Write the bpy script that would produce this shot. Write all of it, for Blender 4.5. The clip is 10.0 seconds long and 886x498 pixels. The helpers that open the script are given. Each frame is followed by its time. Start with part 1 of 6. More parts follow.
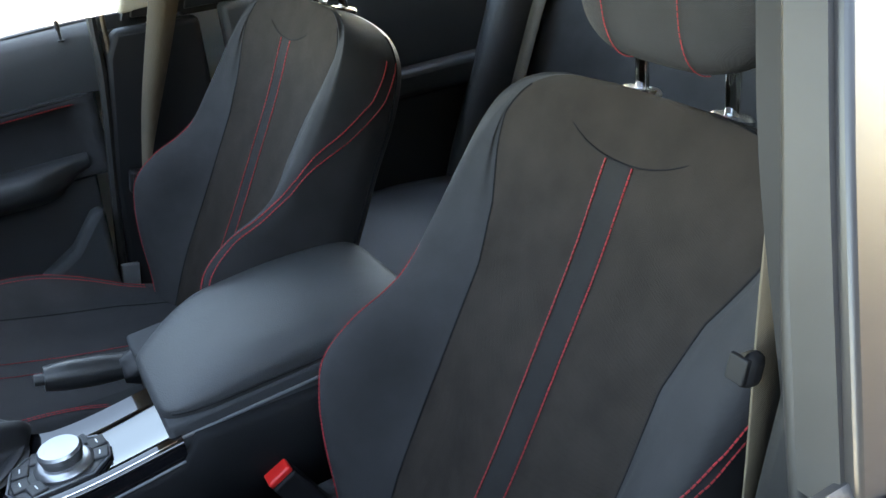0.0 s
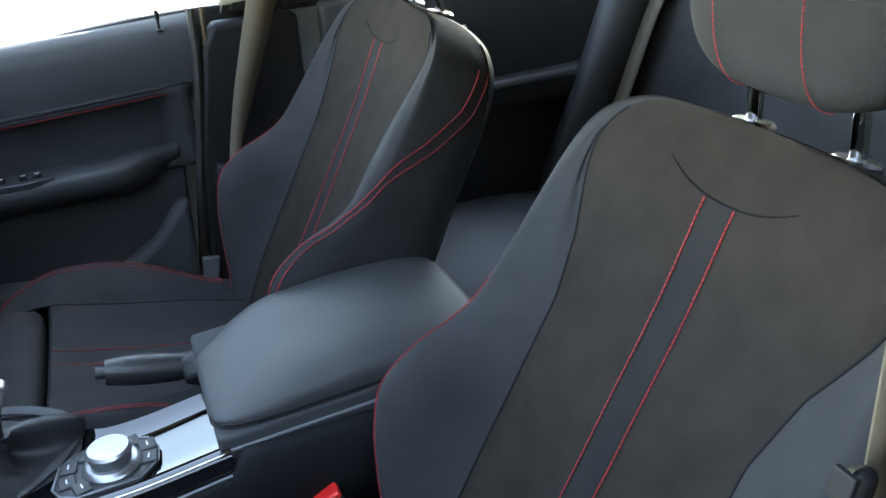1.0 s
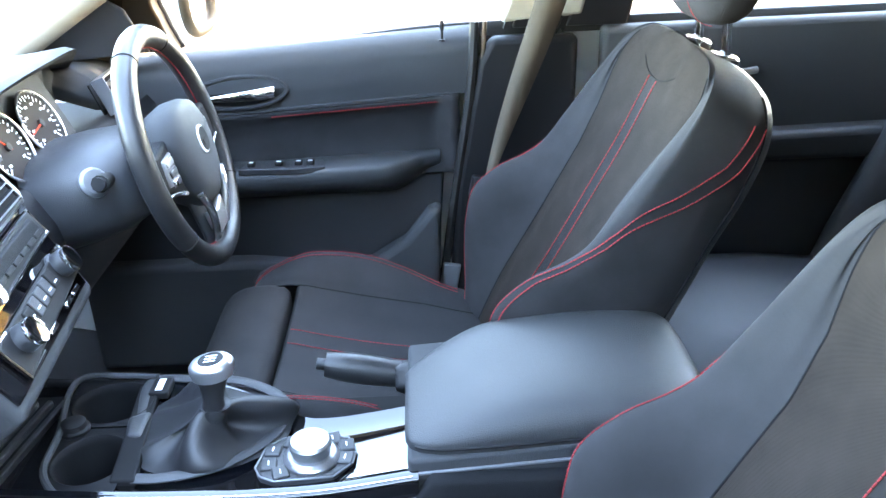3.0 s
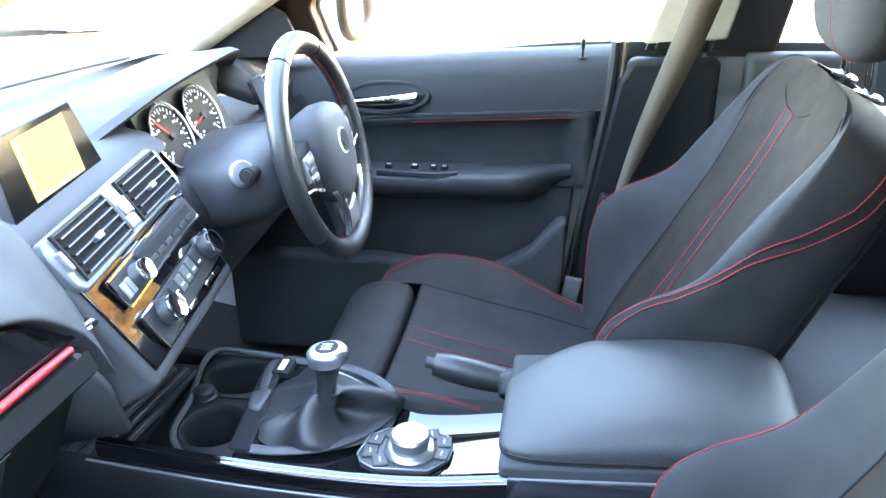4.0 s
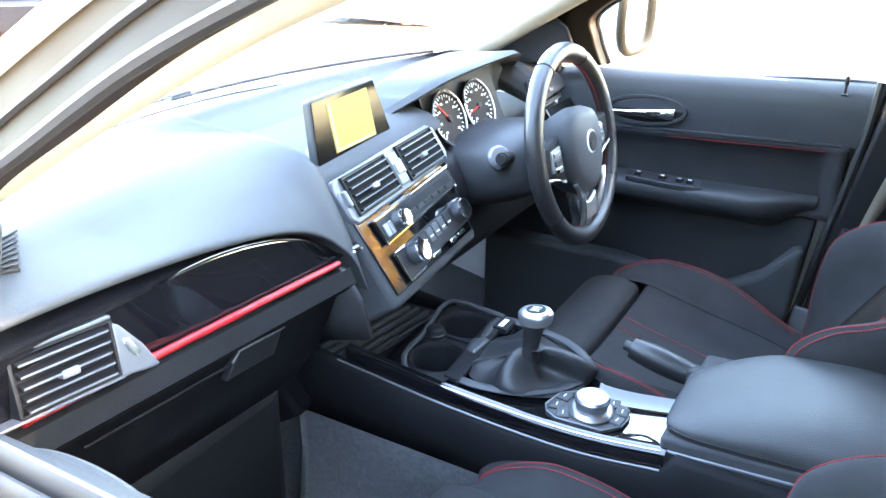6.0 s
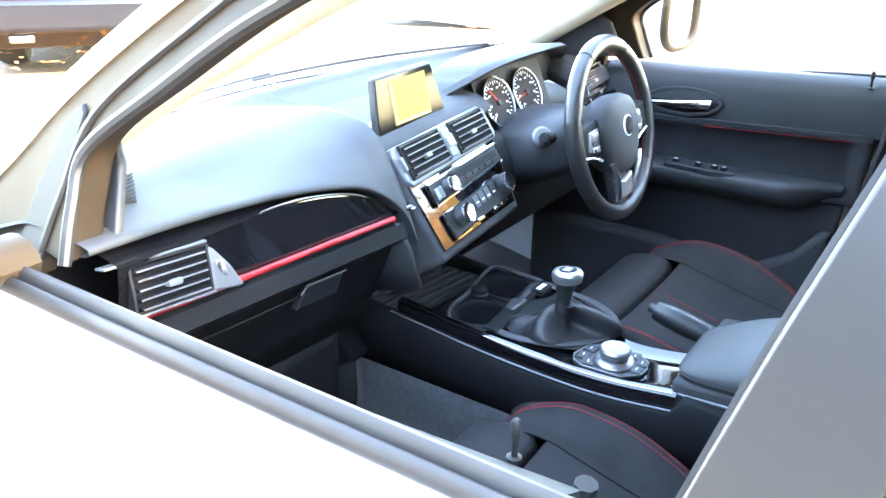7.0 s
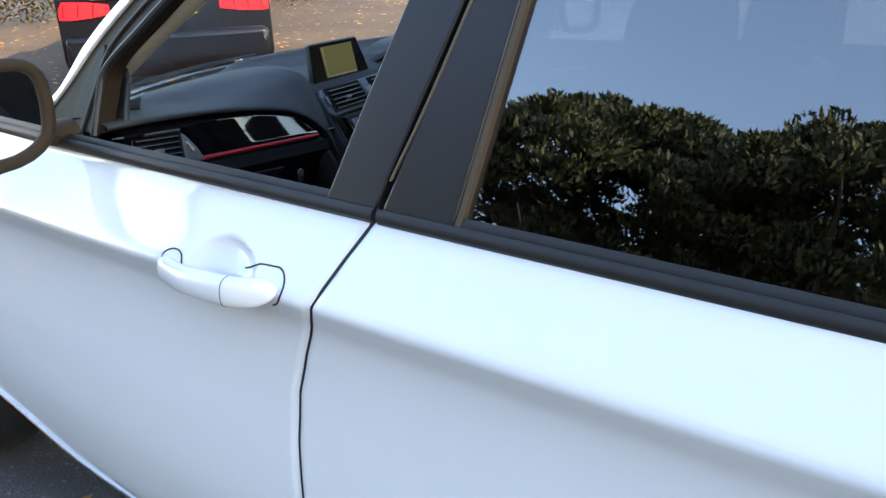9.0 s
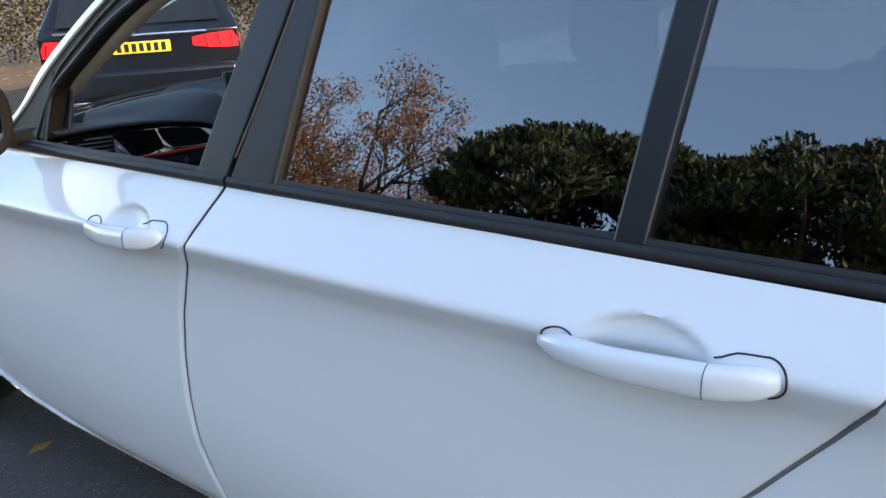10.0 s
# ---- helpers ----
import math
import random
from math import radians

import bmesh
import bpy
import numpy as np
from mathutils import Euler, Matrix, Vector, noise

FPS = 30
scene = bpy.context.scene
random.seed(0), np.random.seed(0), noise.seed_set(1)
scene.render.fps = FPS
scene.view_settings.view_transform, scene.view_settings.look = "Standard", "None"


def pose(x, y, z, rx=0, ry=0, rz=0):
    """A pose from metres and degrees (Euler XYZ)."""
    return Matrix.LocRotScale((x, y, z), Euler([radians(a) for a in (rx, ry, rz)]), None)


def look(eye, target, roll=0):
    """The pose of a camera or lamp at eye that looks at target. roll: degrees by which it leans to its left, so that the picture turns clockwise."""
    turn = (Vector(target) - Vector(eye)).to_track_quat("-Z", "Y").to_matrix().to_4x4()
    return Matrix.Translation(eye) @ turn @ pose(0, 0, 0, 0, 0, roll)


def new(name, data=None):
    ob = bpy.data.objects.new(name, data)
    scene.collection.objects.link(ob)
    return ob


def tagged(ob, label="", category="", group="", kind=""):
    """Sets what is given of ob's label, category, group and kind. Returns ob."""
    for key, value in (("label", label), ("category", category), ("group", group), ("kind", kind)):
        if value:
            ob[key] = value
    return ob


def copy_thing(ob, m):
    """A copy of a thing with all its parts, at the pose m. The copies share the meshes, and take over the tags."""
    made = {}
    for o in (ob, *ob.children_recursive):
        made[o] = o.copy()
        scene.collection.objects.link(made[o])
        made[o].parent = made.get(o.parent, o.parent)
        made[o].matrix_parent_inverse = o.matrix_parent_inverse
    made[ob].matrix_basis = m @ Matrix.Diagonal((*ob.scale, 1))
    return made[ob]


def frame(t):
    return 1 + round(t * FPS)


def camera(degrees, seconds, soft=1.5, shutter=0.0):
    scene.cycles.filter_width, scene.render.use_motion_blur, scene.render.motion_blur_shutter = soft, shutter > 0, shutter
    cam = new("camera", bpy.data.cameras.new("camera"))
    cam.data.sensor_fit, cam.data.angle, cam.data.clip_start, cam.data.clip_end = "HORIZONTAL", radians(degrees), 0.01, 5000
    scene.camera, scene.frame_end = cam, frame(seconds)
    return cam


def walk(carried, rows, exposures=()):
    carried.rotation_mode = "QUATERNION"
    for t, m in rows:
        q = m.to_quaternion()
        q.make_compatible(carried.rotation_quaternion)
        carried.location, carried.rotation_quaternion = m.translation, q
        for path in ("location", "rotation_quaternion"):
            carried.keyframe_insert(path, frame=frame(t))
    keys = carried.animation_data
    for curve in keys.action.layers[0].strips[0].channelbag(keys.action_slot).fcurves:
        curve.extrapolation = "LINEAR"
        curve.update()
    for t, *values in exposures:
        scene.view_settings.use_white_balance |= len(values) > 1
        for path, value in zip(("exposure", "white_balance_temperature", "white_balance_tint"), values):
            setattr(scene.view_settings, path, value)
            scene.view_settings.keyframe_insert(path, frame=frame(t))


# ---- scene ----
cam = camera(54.8, 10.0)
PATH = [
    (0, (-0.368, -0.955, 1.243), (0.45, 0.63, 0.337), -5.7),
    (0.5, (-0.341, -0.923, 1.235), (0.4, 0.708, 0.345), -5.0),
    (1, (-0.315, -0.9, 1.232), (0.305, 0.784, 0.35), -4.2),
    (1.5, (-0.284, -0.893, 1.253), (0.175, 0.848, 0.384), -3.6),
    (2, (-0.266, -0.869, 1.255), (0.05, 0.911, 0.398), -2.9),
    (2.5, (-0.268, -0.848, 1.251), (-0.094, 0.957, 0.405), -2.3),
    (3, (-0.267, -0.855, 1.251), (-0.231, 0.96, 0.412), -2.0),
    (4.5, (-0.19, -0.918, 1.299), (-0.67, 0.842, 0.48), -0.2),
    (5, (-0.147, -0.958, 1.307), (-0.815, 0.744, 0.494), 0.5),
    (5.5, (-0.129, -0.992, 1.313), (-0.944, 0.645, 0.502), 0.8),
    (6, (-0.092, -1.044, 1.317), (-0.994, 0.548, 0.51), 0.9),
    (6.2, (-0.058, -1.077, 1.314), (-1.001, 0.494, 0.515), 0.8),
    (7.5, (0.128, -1.25, 1.325), (-0.936, 0.247, 0.533), 0.4),
    (8, (0.323, -1.334, 1.305), (-0.808, 0.13, 0.546), -1.0),
    (8.5, (0.485, -1.426, 1.307), (-0.678, 0.021, 0.565), -1.2),
    (9, (0.705, -1.53, 1.298), (-0.472, -0.086, 0.571), -2.1),
    (9.5, (0.947, -1.632, 1.322), (-0.221, -0.166, 0.625), -2.5),
    (10, (1.25, -1.741, 1.326), (0.072, -0.264, 0.67), -2.9),
]
EXPOSURES = [(0, 4.95, 9300, 10), (1.0, 5.1, 9000, 10), (2.5, 6.25, 8100, 10), (4.5, 6.55, 8000, 10), (5.5, 6.25, 8000, 10), (7.6, 5.95, 7700, 10), (8.2, 5.1, 7500, 10), (9.0, 2.5, 7100, 10), (10, 1.95, 7000, 10)]
walk(cam, [(t, look(eye, target, roll)) for t, eye, target, roll in PATH], EXPOSURES)

# ---- world, sun and exposure ----
SUN_EL, SUN_AZ = 30.0, 1.0      # degrees; azimuth of the sun from +x towards +y
world = bpy.data.worlds.new("sky")
scene.world = world
world.use_nodes = True
wn = world.node_tree
sky = wn.nodes.new("ShaderNodeTexSky")
sky.sky_type = "NISHITA"
sky.sun_disc = False
sky.dust_density, sky.ozone_density = 0.6, 1.7
sky.sun_elevation = radians(SUN_EL)
sky.sun_rotation = radians(90 - SUN_AZ)
wn.links.new(sky.outputs[0], wn.nodes["Background"].inputs[0])
wn.nodes["Background"].inputs[1].default_value = 0.15
sun = new("sun", bpy.data.lights.new("sun", "SUN"))
sun.data.energy, sun.data.angle, sun.data.color = 2.6, radians(0.6), (1.0, 0.86, 0.68)
sd = Vector((math.cos(radians(SUN_AZ)) * math.cos(radians(SUN_EL)), math.sin(radians(SUN_AZ)) * math.cos(radians(SUN_EL)), math.sin(radians(SUN_EL))))
sun.matrix_world = Matrix.Translation((0, 0, 30)) @ sd.to_track_quat("Z", "Y").to_matrix().to_4x4()


# ---- materials ----
def material(name, color, rough=0.5, metal=0.0, coat=0.0, spec=0.5, noise_scale=0.0, vary=0.0, bump=0.0, bump_scale=200.0,
             weave=0.0, weave_scale=900.0, sheen=0.0, rough_vary=0.0):
    """A principled surface with two scales of variation and a fine relief."""
    m = bpy.data.materials.new(name)
    m.use_nodes = True
    t = m.node_tree
    b = t.nodes["Principled BSDF"]
    b.inputs["Base Color"].default_value = (*color, 1)
    b.inputs["Roughness"].default_value = rough
    b.inputs["Metallic"].default_value = metal
    b.inputs["Coat Weight"].default_value = coat
    b.inputs["Coat Roughness"].default_value = 0.03
    b.inputs["Specular IOR Level"].default_value = spec
    b.inputs["Sheen Weight"].default_value = sheen
    co = t.nodes.new("ShaderNodeTexCoord").outputs["Object"]
    if vary or rough_vary:
        n1 = t.nodes.new("ShaderNodeTexNoise")
        n1.inputs["Scale"].default_value = noise_scale or 9.0
        n1.inputs["Detail"].default_value = 6.0
        t.links.new(co, n1.inputs["Vector"])
        if vary:
            mr = t.nodes.new("ShaderNodeMapRange")
            mr.inputs[1].default_value, mr.inputs[2].default_value = 0.3, 0.7
            mr.inputs[3].default_value, mr.inputs[4].default_value = 1.0 - vary, 1.0 + vary
            t.links.new(n1.outputs[0], mr.inputs[0])
            mx = t.nodes.new("ShaderNodeVectorMath")
            mx.operation = "SCALE"
            mx.inputs[0].default_value = color
            t.links.new(mr.outputs[0], mx.inputs[3])
            t.links.new(mx.outputs[0], b.inputs["Base Color"])
        if rough_vary:
            mr2 = t.nodes.new("ShaderNodeMapRange")
            mr2.inputs[1].default_value, mr2.inputs[2].default_value = 0.3, 0.7
            mr2.inputs[3].default_value, mr2.inputs[4].default_value = max(0.02, rough - rough_vary), min(1.0, rough + rough_vary)
            t.links.new(n1.outputs[0], mr2.inputs[0])
            t.links.new(mr2.outputs[0], b.inputs["Roughness"])
    if bump or weave:
        bp = t.nodes.new("ShaderNodeBump")
        bp.inputs["Distance"].default_value = 0.001
        if weave:
            w1 = t.nodes.new("ShaderNodeTexWave")
            w1.inputs["Scale"].default_value = weave_scale / 20
            w1.inputs["Distortion"].default_value = 1.5
            w1.bands_direction = "DIAGONAL"
            t.links.new(co, w1.inputs["Vector"])
            t.links.new(w1.outputs[1], bp.inputs["Height"])
            bp.inputs["Strength"].default_value = weave
        else:
            n2 = t.nodes.new("ShaderNodeTexVoronoi")
            n2.inputs["Scale"].default_value = bump_scale
            t.links.new(co, n2.inputs["Vector"])
            t.links.new(n2.outputs[0], bp.inputs["Height"])
            bp.inputs["Strength"].default_value = bump
        t.links.new(bp.outputs[0], b.inputs["Normal"])
    return m


def glass_material(name, tint, clear=0.05, rough=0.0):
    """Thin car glass: a see-through sheet with a reflection by its angle."""
    m = bpy.data.materials.new(name)
    m.use_nodes = True
    t = m.node_tree
    t.nodes.remove(t.nodes["Principled BSDF"])
    tr = t.nodes.new("ShaderNodeBsdfTransparent")
    tr.inputs[0].default_value = (*tint, 1)
    gl = t.nodes.new("ShaderNodeBsdfGlossy")
    gl.inputs["Roughness"].default_value = rough
    lw = t.nodes.new("ShaderNodeLayerWeight")
    lw.inputs[0].default_value = 0.5
    pw = t.nodes.new("ShaderNodeMath")
    pw.operation, pw.inputs[1].default_value = "POWER", 5.0
    fr = t.nodes.new("ShaderNodeMath")
    fr.operation, fr.inputs[1].default_value, fr.inputs[2].default_value = "MULTIPLY_ADD", 1.0 - clear, clear
    t.links.new(lw.outputs["Facing"], pw.inputs[0])
    t.links.new(pw.outputs[0], fr.inputs[0])
    mx = t.nodes.new("ShaderNodeMixShader")
    t.links.new(fr.outputs[0], mx.inputs[0])
    t.links.new(tr.outputs[0], mx.inputs[1])
    t.links.new(gl.outputs[0], mx.inputs[2])
    t.links.new(mx.outputs[0], t.nodes["Material Output"].inputs[0])
    return m


def glow_material(name, color, strength):
    m = material(name, tuple(0.3 * c for c in color), 0.6, spec=0.1)
    b = m.node_tree.nodes["Principled BSDF"]
    b.inputs["Emission Color"].default_value = (*color, 1)
    b.inputs["Emission Strength"].default_value = strength
    return m


FABRIC = material("seat_fabric", (0.0235, 0.0230, 0.0245), 0.85, spec=0.22, vary=0.18, noise_scale=14, weave=0.3, weave_scale=9000)
FABRIC_S = material("seat_strip_fabric", (0.0125, 0.0118, 0.0118), 0.92, spec=0.2, vary=0.15, noise_scale=20, weave=0.3, weave_scale=9000)
# the brown cast stands for warm light falling on the backrest centre
FABRIC_C = material("warm_lit_centre_fabric", (0.0225, 0.0178, 0.0152), 0.95, spec=0.12, vary=0.2, noise_scale=20, weave=0.5, weave_scale=7000)
LEATHER = material("black_leather", (0.034, 0.035, 0.037), 0.52, spec=0.4, vary=0.12, noise_scale=8, bump=0.35, bump_scale=700, rough_vary=0.08)
REARHIDE = material("rear_leather", (0.050, 0.052, 0.058), 0.42, vary=0.12, noise_scale=8, bump=0.3, bump_scale=600, rough_vary=0.08)
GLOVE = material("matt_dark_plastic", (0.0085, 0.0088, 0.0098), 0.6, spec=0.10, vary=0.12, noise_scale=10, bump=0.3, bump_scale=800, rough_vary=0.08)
SOFT = material("soft_touch_plastic", (0.045, 0.047, 0.050), 0.66, spec=0.12, vary=0.08, noise_scale=6, bump=0.45, bump_scale=900, rough_vary=0.06)
PLASTIC = material("black_plastic", (0.026, 0.027, 0.030), 0.5, vary=0.12, noise_scale=10, bump=0.3, bump_scale=800, rough_vary=0.08)
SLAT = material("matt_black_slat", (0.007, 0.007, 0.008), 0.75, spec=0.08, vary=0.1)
DARK = material("deep_black_plastic", (0.008, 0.008, 0.009), 0.6, spec=0.25, vary=0.1)
GLOSS = material("piano_black", (0.004, 0.004, 0.005), 0.04, coat=0.6, vary=0.1, rough_vary=0.02)
SILVER = material("satin_silver", (0.50, 0.51, 0.53), 0.28, metal=0.9, vary=0.06, rough_vary=0.06)
GREYTRIM = material("grey_vent_frame", (0.17, 0.175, 0.185), 0.40, metal=0.4, vary=0.06)
CHROME = material("chrome", (0.75, 0.75, 0.76), 0.06, metal=1.0, vary=0.03)
REDTRIM = material("red_metallic_trim", (0.42, 0.008, 0.014), 0.34, metal=0.3, coat=0.15, vary=0.1)
REDSTITCH = material("red_thread", (0.28, 0.010, 0.015), 0.75, vary=0.2, noise_scale=300)
REDPLASTIC = material("red_buckle_plastic", (0.70, 0.02, 0.018), 0.35, vary=0.08)
WHITE = material("white_car_paint", (0.80, 0.81, 0.82), 0.30, coat=1.0, vary=0.006, noise_scale=1.5)
RUBBER = material("black_rubber", (0.017, 0.016, 0.016), 0.50, spec=0.42, vary=0.15, noise_scale=25)
PILLARFILM = material("satin_black_pillar", (0.0152, 0.0142, 0.0148), 0.32, spec=0.42, vary=0.04, rough_vary=0.02)
# black frame plastic; the brown reflection of the ground is put into its colour
FRAMEREFLECT = material("black_frame_brown_reflection", (0.022, 0.0150, 0.0095), 0.50, spec=0.10, vary=0.12, noise_scale=15, rough_vary=0.06)
# lighter version with the same painted reflection, for sail and mirror parts
FRAMEDARK = material("black_plastic_brown_reflection", (0.040, 0.028, 0.017), 0.55, spec=0.10, vary=0.12, noise_scale=15, rough_vary=0.06)
CREAM = material("cream_pillar_trim", (0.40, 0.36, 0.285), 0.75, vary=0.06, noise_scale=30, bump=0.25, bump_scale=600)
WEBBING = material("grey_belt_webbing", (0.070, 0.053, 0.034), 0.7, vary=0.1, weave=0.3, weave_scale=9000)
CARPET = material("dark_carpet", (0.045, 0.047, 0.052), 0.98, vary=0.3, noise_scale=120, bump=1.0, bump_scale=400, sheen=0.3)
CLEAR = glass_material("clear_glass", (0.96, 0.975, 0.97))
TINT = glass_material("tinted_glass", (0.24, 0.27, 0.29), 0.25)
BRONZE = material("bronze_seal_edge", (0.085, 0.055, 0.030), 0.5, metal=0.15, vary=0.1)
GAUGE = material("gauge_face", (0.013, 0.008, 0.008), 0.6, spec=0.12, vary=0.1)
DIALGREY = material("brushed_dial_grey", (0.30, 0.305, 0.315), 0.34, metal=0.85, vary=0.06, rough_vary=0.05)
SCREENGLASS = material("dim_screen_glass", (0.004, 0.004, 0.004), 0.12, spec=0.10, vary=0.1)
KNOBTOP = material("satin_alloy", (0.50, 0.50, 0.51), 0.35, metal=0.9, vary=0.04)
PALEGREY = material("pale_grey_vent_plate", (0.11, 0.115, 0.125), 0.42, metal=0.35, vary=0.05)
GAITER = material("soft_black_leather", (0.016, 0.016, 0.018), 0.48, spec=0.4, vary=0.15, noise_scale=20, bump=0.12, bump_scale=900, rough_vary=0.1)
RIMHIDE = material("polished_rim_leather", (0.016, 0.016, 0.017), 0.38, spec=0.5, vary=0.12, noise_scale=30, bump=0.25, bump_scale=700, rough_vary=0.08)
MARK = material("pale_marking", (0.75, 0.76, 0.78), 0.5, vary=0.05)
ORANGE = glow_material("red_needle", (0.9, 0.10, 0.05), 0.02)
MAP = glow_material("lit_map_screen", (0.62, 0.50, 0.15), 0.0085)


# ---- mesh helpers ----
def part(name, geo, mat, parent=None, label="", bevel=0.0, seg=3, subsurf=0, solid=0.0, sharp=40, at=None):
    """Links geo (points, faces) as one mesh object, under a parent if given."""
    me = bpy.data.meshes.new(name)
    v, f = geo
    me.from_pydata([tuple(p) for p in v], [], f)
    me.validate()
    bm = bmesh.new()
    bm.from_mesh(me)
    bmesh.ops.remove_doubles(bm, verts=bm.verts, dist=1e-6)
    bmesh.ops.recalc_face_normals(bm, faces=bm.faces)
    bm.to_mesh(me)
    bm.free()
    me.materials.append(mat)
    me.polygons.foreach_set("use_smooth", [True] * len(me.polygons))
    if sharp < 180:
        me.set_sharp_from_angle(angle=radians(sharp))
    ob = new(name, me)
    if solid:
        md = ob.modifiers.new("thickness", "SOLIDIFY")
        md.thickness, md.offset = solid, -1.0
    if bevel:
        md = ob.modifiers.new("bevel", "BEVEL")
        md.width, md.segments, md.limit_method, md.angle_limit = bevel, seg, "ANGLE", radians(35)
    if subsurf:
        md = ob.modifiers.new("smooth", "SUBSURF")
        md.levels = md.render_levels = subsurf
    if parent:
        ob.parent = parent
    if at is not None:
        ob.matrix_local = at
    if label:
        tagged(ob, label)
    return ob


def thing(name, label, category, group="", at=None, kind=""):
    ob = new(name)
    ob.empty_display_size = 0.05
    if at is not None:
        ob.matrix_world = at
    return tagged(ob, label, category, group, kind)


def join(*geos):
    v, f = [], []
    for gv, gf in geos:
        n = len(v)
        v += list(gv)
        f += [tuple(i + n for i in q) for q in gf]
    return v, f


def xf(geo, m):
    return [tuple(m @ Vector(p)) for p in geo[0]], geo[1]


def box(x0, x1, y0, y1, z0, z1):
    v = [(x, y, z) for x in (x0, x1) for y in (y0, y1) for z in (z0, z1)]
    return v, [(0, 1, 3, 2), (4, 6, 7, 5), (0, 4, 5, 1), (2, 3, 7, 6), (0, 2, 6, 4), (1, 5, 7, 3)]


def prism(pts, a, b, axis="y"):
    """A polygon extruded along an axis: (x, z) for y, (y, z) for x, (x, y) for z."""
    put = {"y": lambda p, d: (p[0], d, p[1]), "x": lambda p, d: (d, p[0], p[1]), "z": lambda p, d: (p[0], p[1], d)}[axis]
    n = len(pts)
    v = [put(p, a) for p in pts] + [put(p, b) for p in pts]
    return v, [tuple(range(n))[::-1], tuple(range(n, 2 * n))] + [(i, (i + 1) % n, n + (i + 1) % n, n + i) for i in range(n)]


def grid(rows, wrap=False):
    n = len(rows[0])
    v = [tuple(p) for r in rows for p in r]
    f = []
    for i in range(len(rows) - 1):
        for j in range(n if wrap else n - 1):
            k = (j + 1) % n
            f.append((i * n + j, i * n + k, (i + 1) * n + k, (i + 1) * n + j))
    return v, f


def loft(rings):
    v, f = grid(rings, True)
    n = len(rings[0])
    return v, f + [tuple(range(n))[::-1], tuple(range(len(v) - n, len(v)))]


def curve(pts, n):
    """A smooth line of n points through pts (Catmull-Rom)."""
    p = np.array(pts, float)
    p = np.vstack([2 * p[0] - p[1], p, 2 * p[-1] - p[-2]])
    m = len(pts) - 1
    out = []
    for k in range(n):
        u = k * m / (n - 1)
        i = min(int(u), m - 1)
        t = u - i
        a, b, c, d = p[i:i + 4]
        out.append(0.5 * (2 * b + (c - a) * t + (2 * a - 5 * b + 4 * c - d) * t * t + (3 * b - a - 3 * c + d) * t ** 3))
    return out


def tube(pts, r, n=8, closed=False, flat=1.0, side=None):
    """A pipe along pts; flat below 1 squeezes it across side."""
    p = [Vector(q) for q in pts]
    m = len(p)
    rings = []
    nrm = None
    for i in range(m):
        a = p[(i - 1) % m] if (closed or i) else p[i]
        b = p[(i + 1) % m] if (closed or i < m - 1) else p[i]
        d = (b - a).normalized()
        if nrm is None:
            ref = Vector(side) if side else (Vector((0, 0, 1)) if abs(d.z) < 0.9 else Vector((1, 0, 0)))
            nrm = (ref - d * ref.dot(d)).normalized()
        else:
            nrm = (nrm - d * nrm.dot(d)).normalized()
        bi = d.cross(nrm)
        rr = r(i / (m - 1)) if callable(r) else r
        rings.append([p[i] + (nrm * math.cos(k) * flat + bi * math.sin(k)) * rr for k in [2 * math.pi * j / n for j in range(n)]])
    if closed:
        rings.append(rings[0])
        return grid(rings, True)
    return loft(rings)


def lathe(profile, n=32, m=None):
    rings = [[(r * math.cos(2 * math.pi * j / n), r * math.sin(2 * math.pi * j / n), z) for j in range(n)] for r, z in profile]
    g = loft(rings)
    return xf(g, m) if m is not None else g


def dashes(pts, length=0.0048, gap=0.0012, r=0.0007, lift=(0, 0, 0)):
    """Short stitches along a line."""
    p = [Vector(q) + Vector(lift) for q in pts]
    seg, out, d0 = [(b - a).length for a, b in zip(p, p[1:])], [], 0.0
    total = sum(seg)

    def at_len(s):
        for a, b, l in zip(p, p[1:], seg):
            if s <= l or b is p[-1]:
                return a.lerp(b, min(1, s / max(l, 1e-9)))
            s -= l
    s = 0.0
    while s + length < total:
        out.append(tube([at_len(s), at_len(s + length / 2), at_len(s + length)], r, 5))
        s += length + gap
    return join(*out)


def smoothstep(a, b, x):
    t = min(1.0, max(0.0, (x - a) / (b - a)))
    return t * t * (3 - 2 * t)


def smooth_table(tab, n=200):
    """A table rounded off, for lerp_table."""
    return [tuple(q) for q in curve(tab, n)]


def lerp_table(tab, x):
    return float(np.interp(x, [p[0] for p in tab], [p[1] for p in tab]))


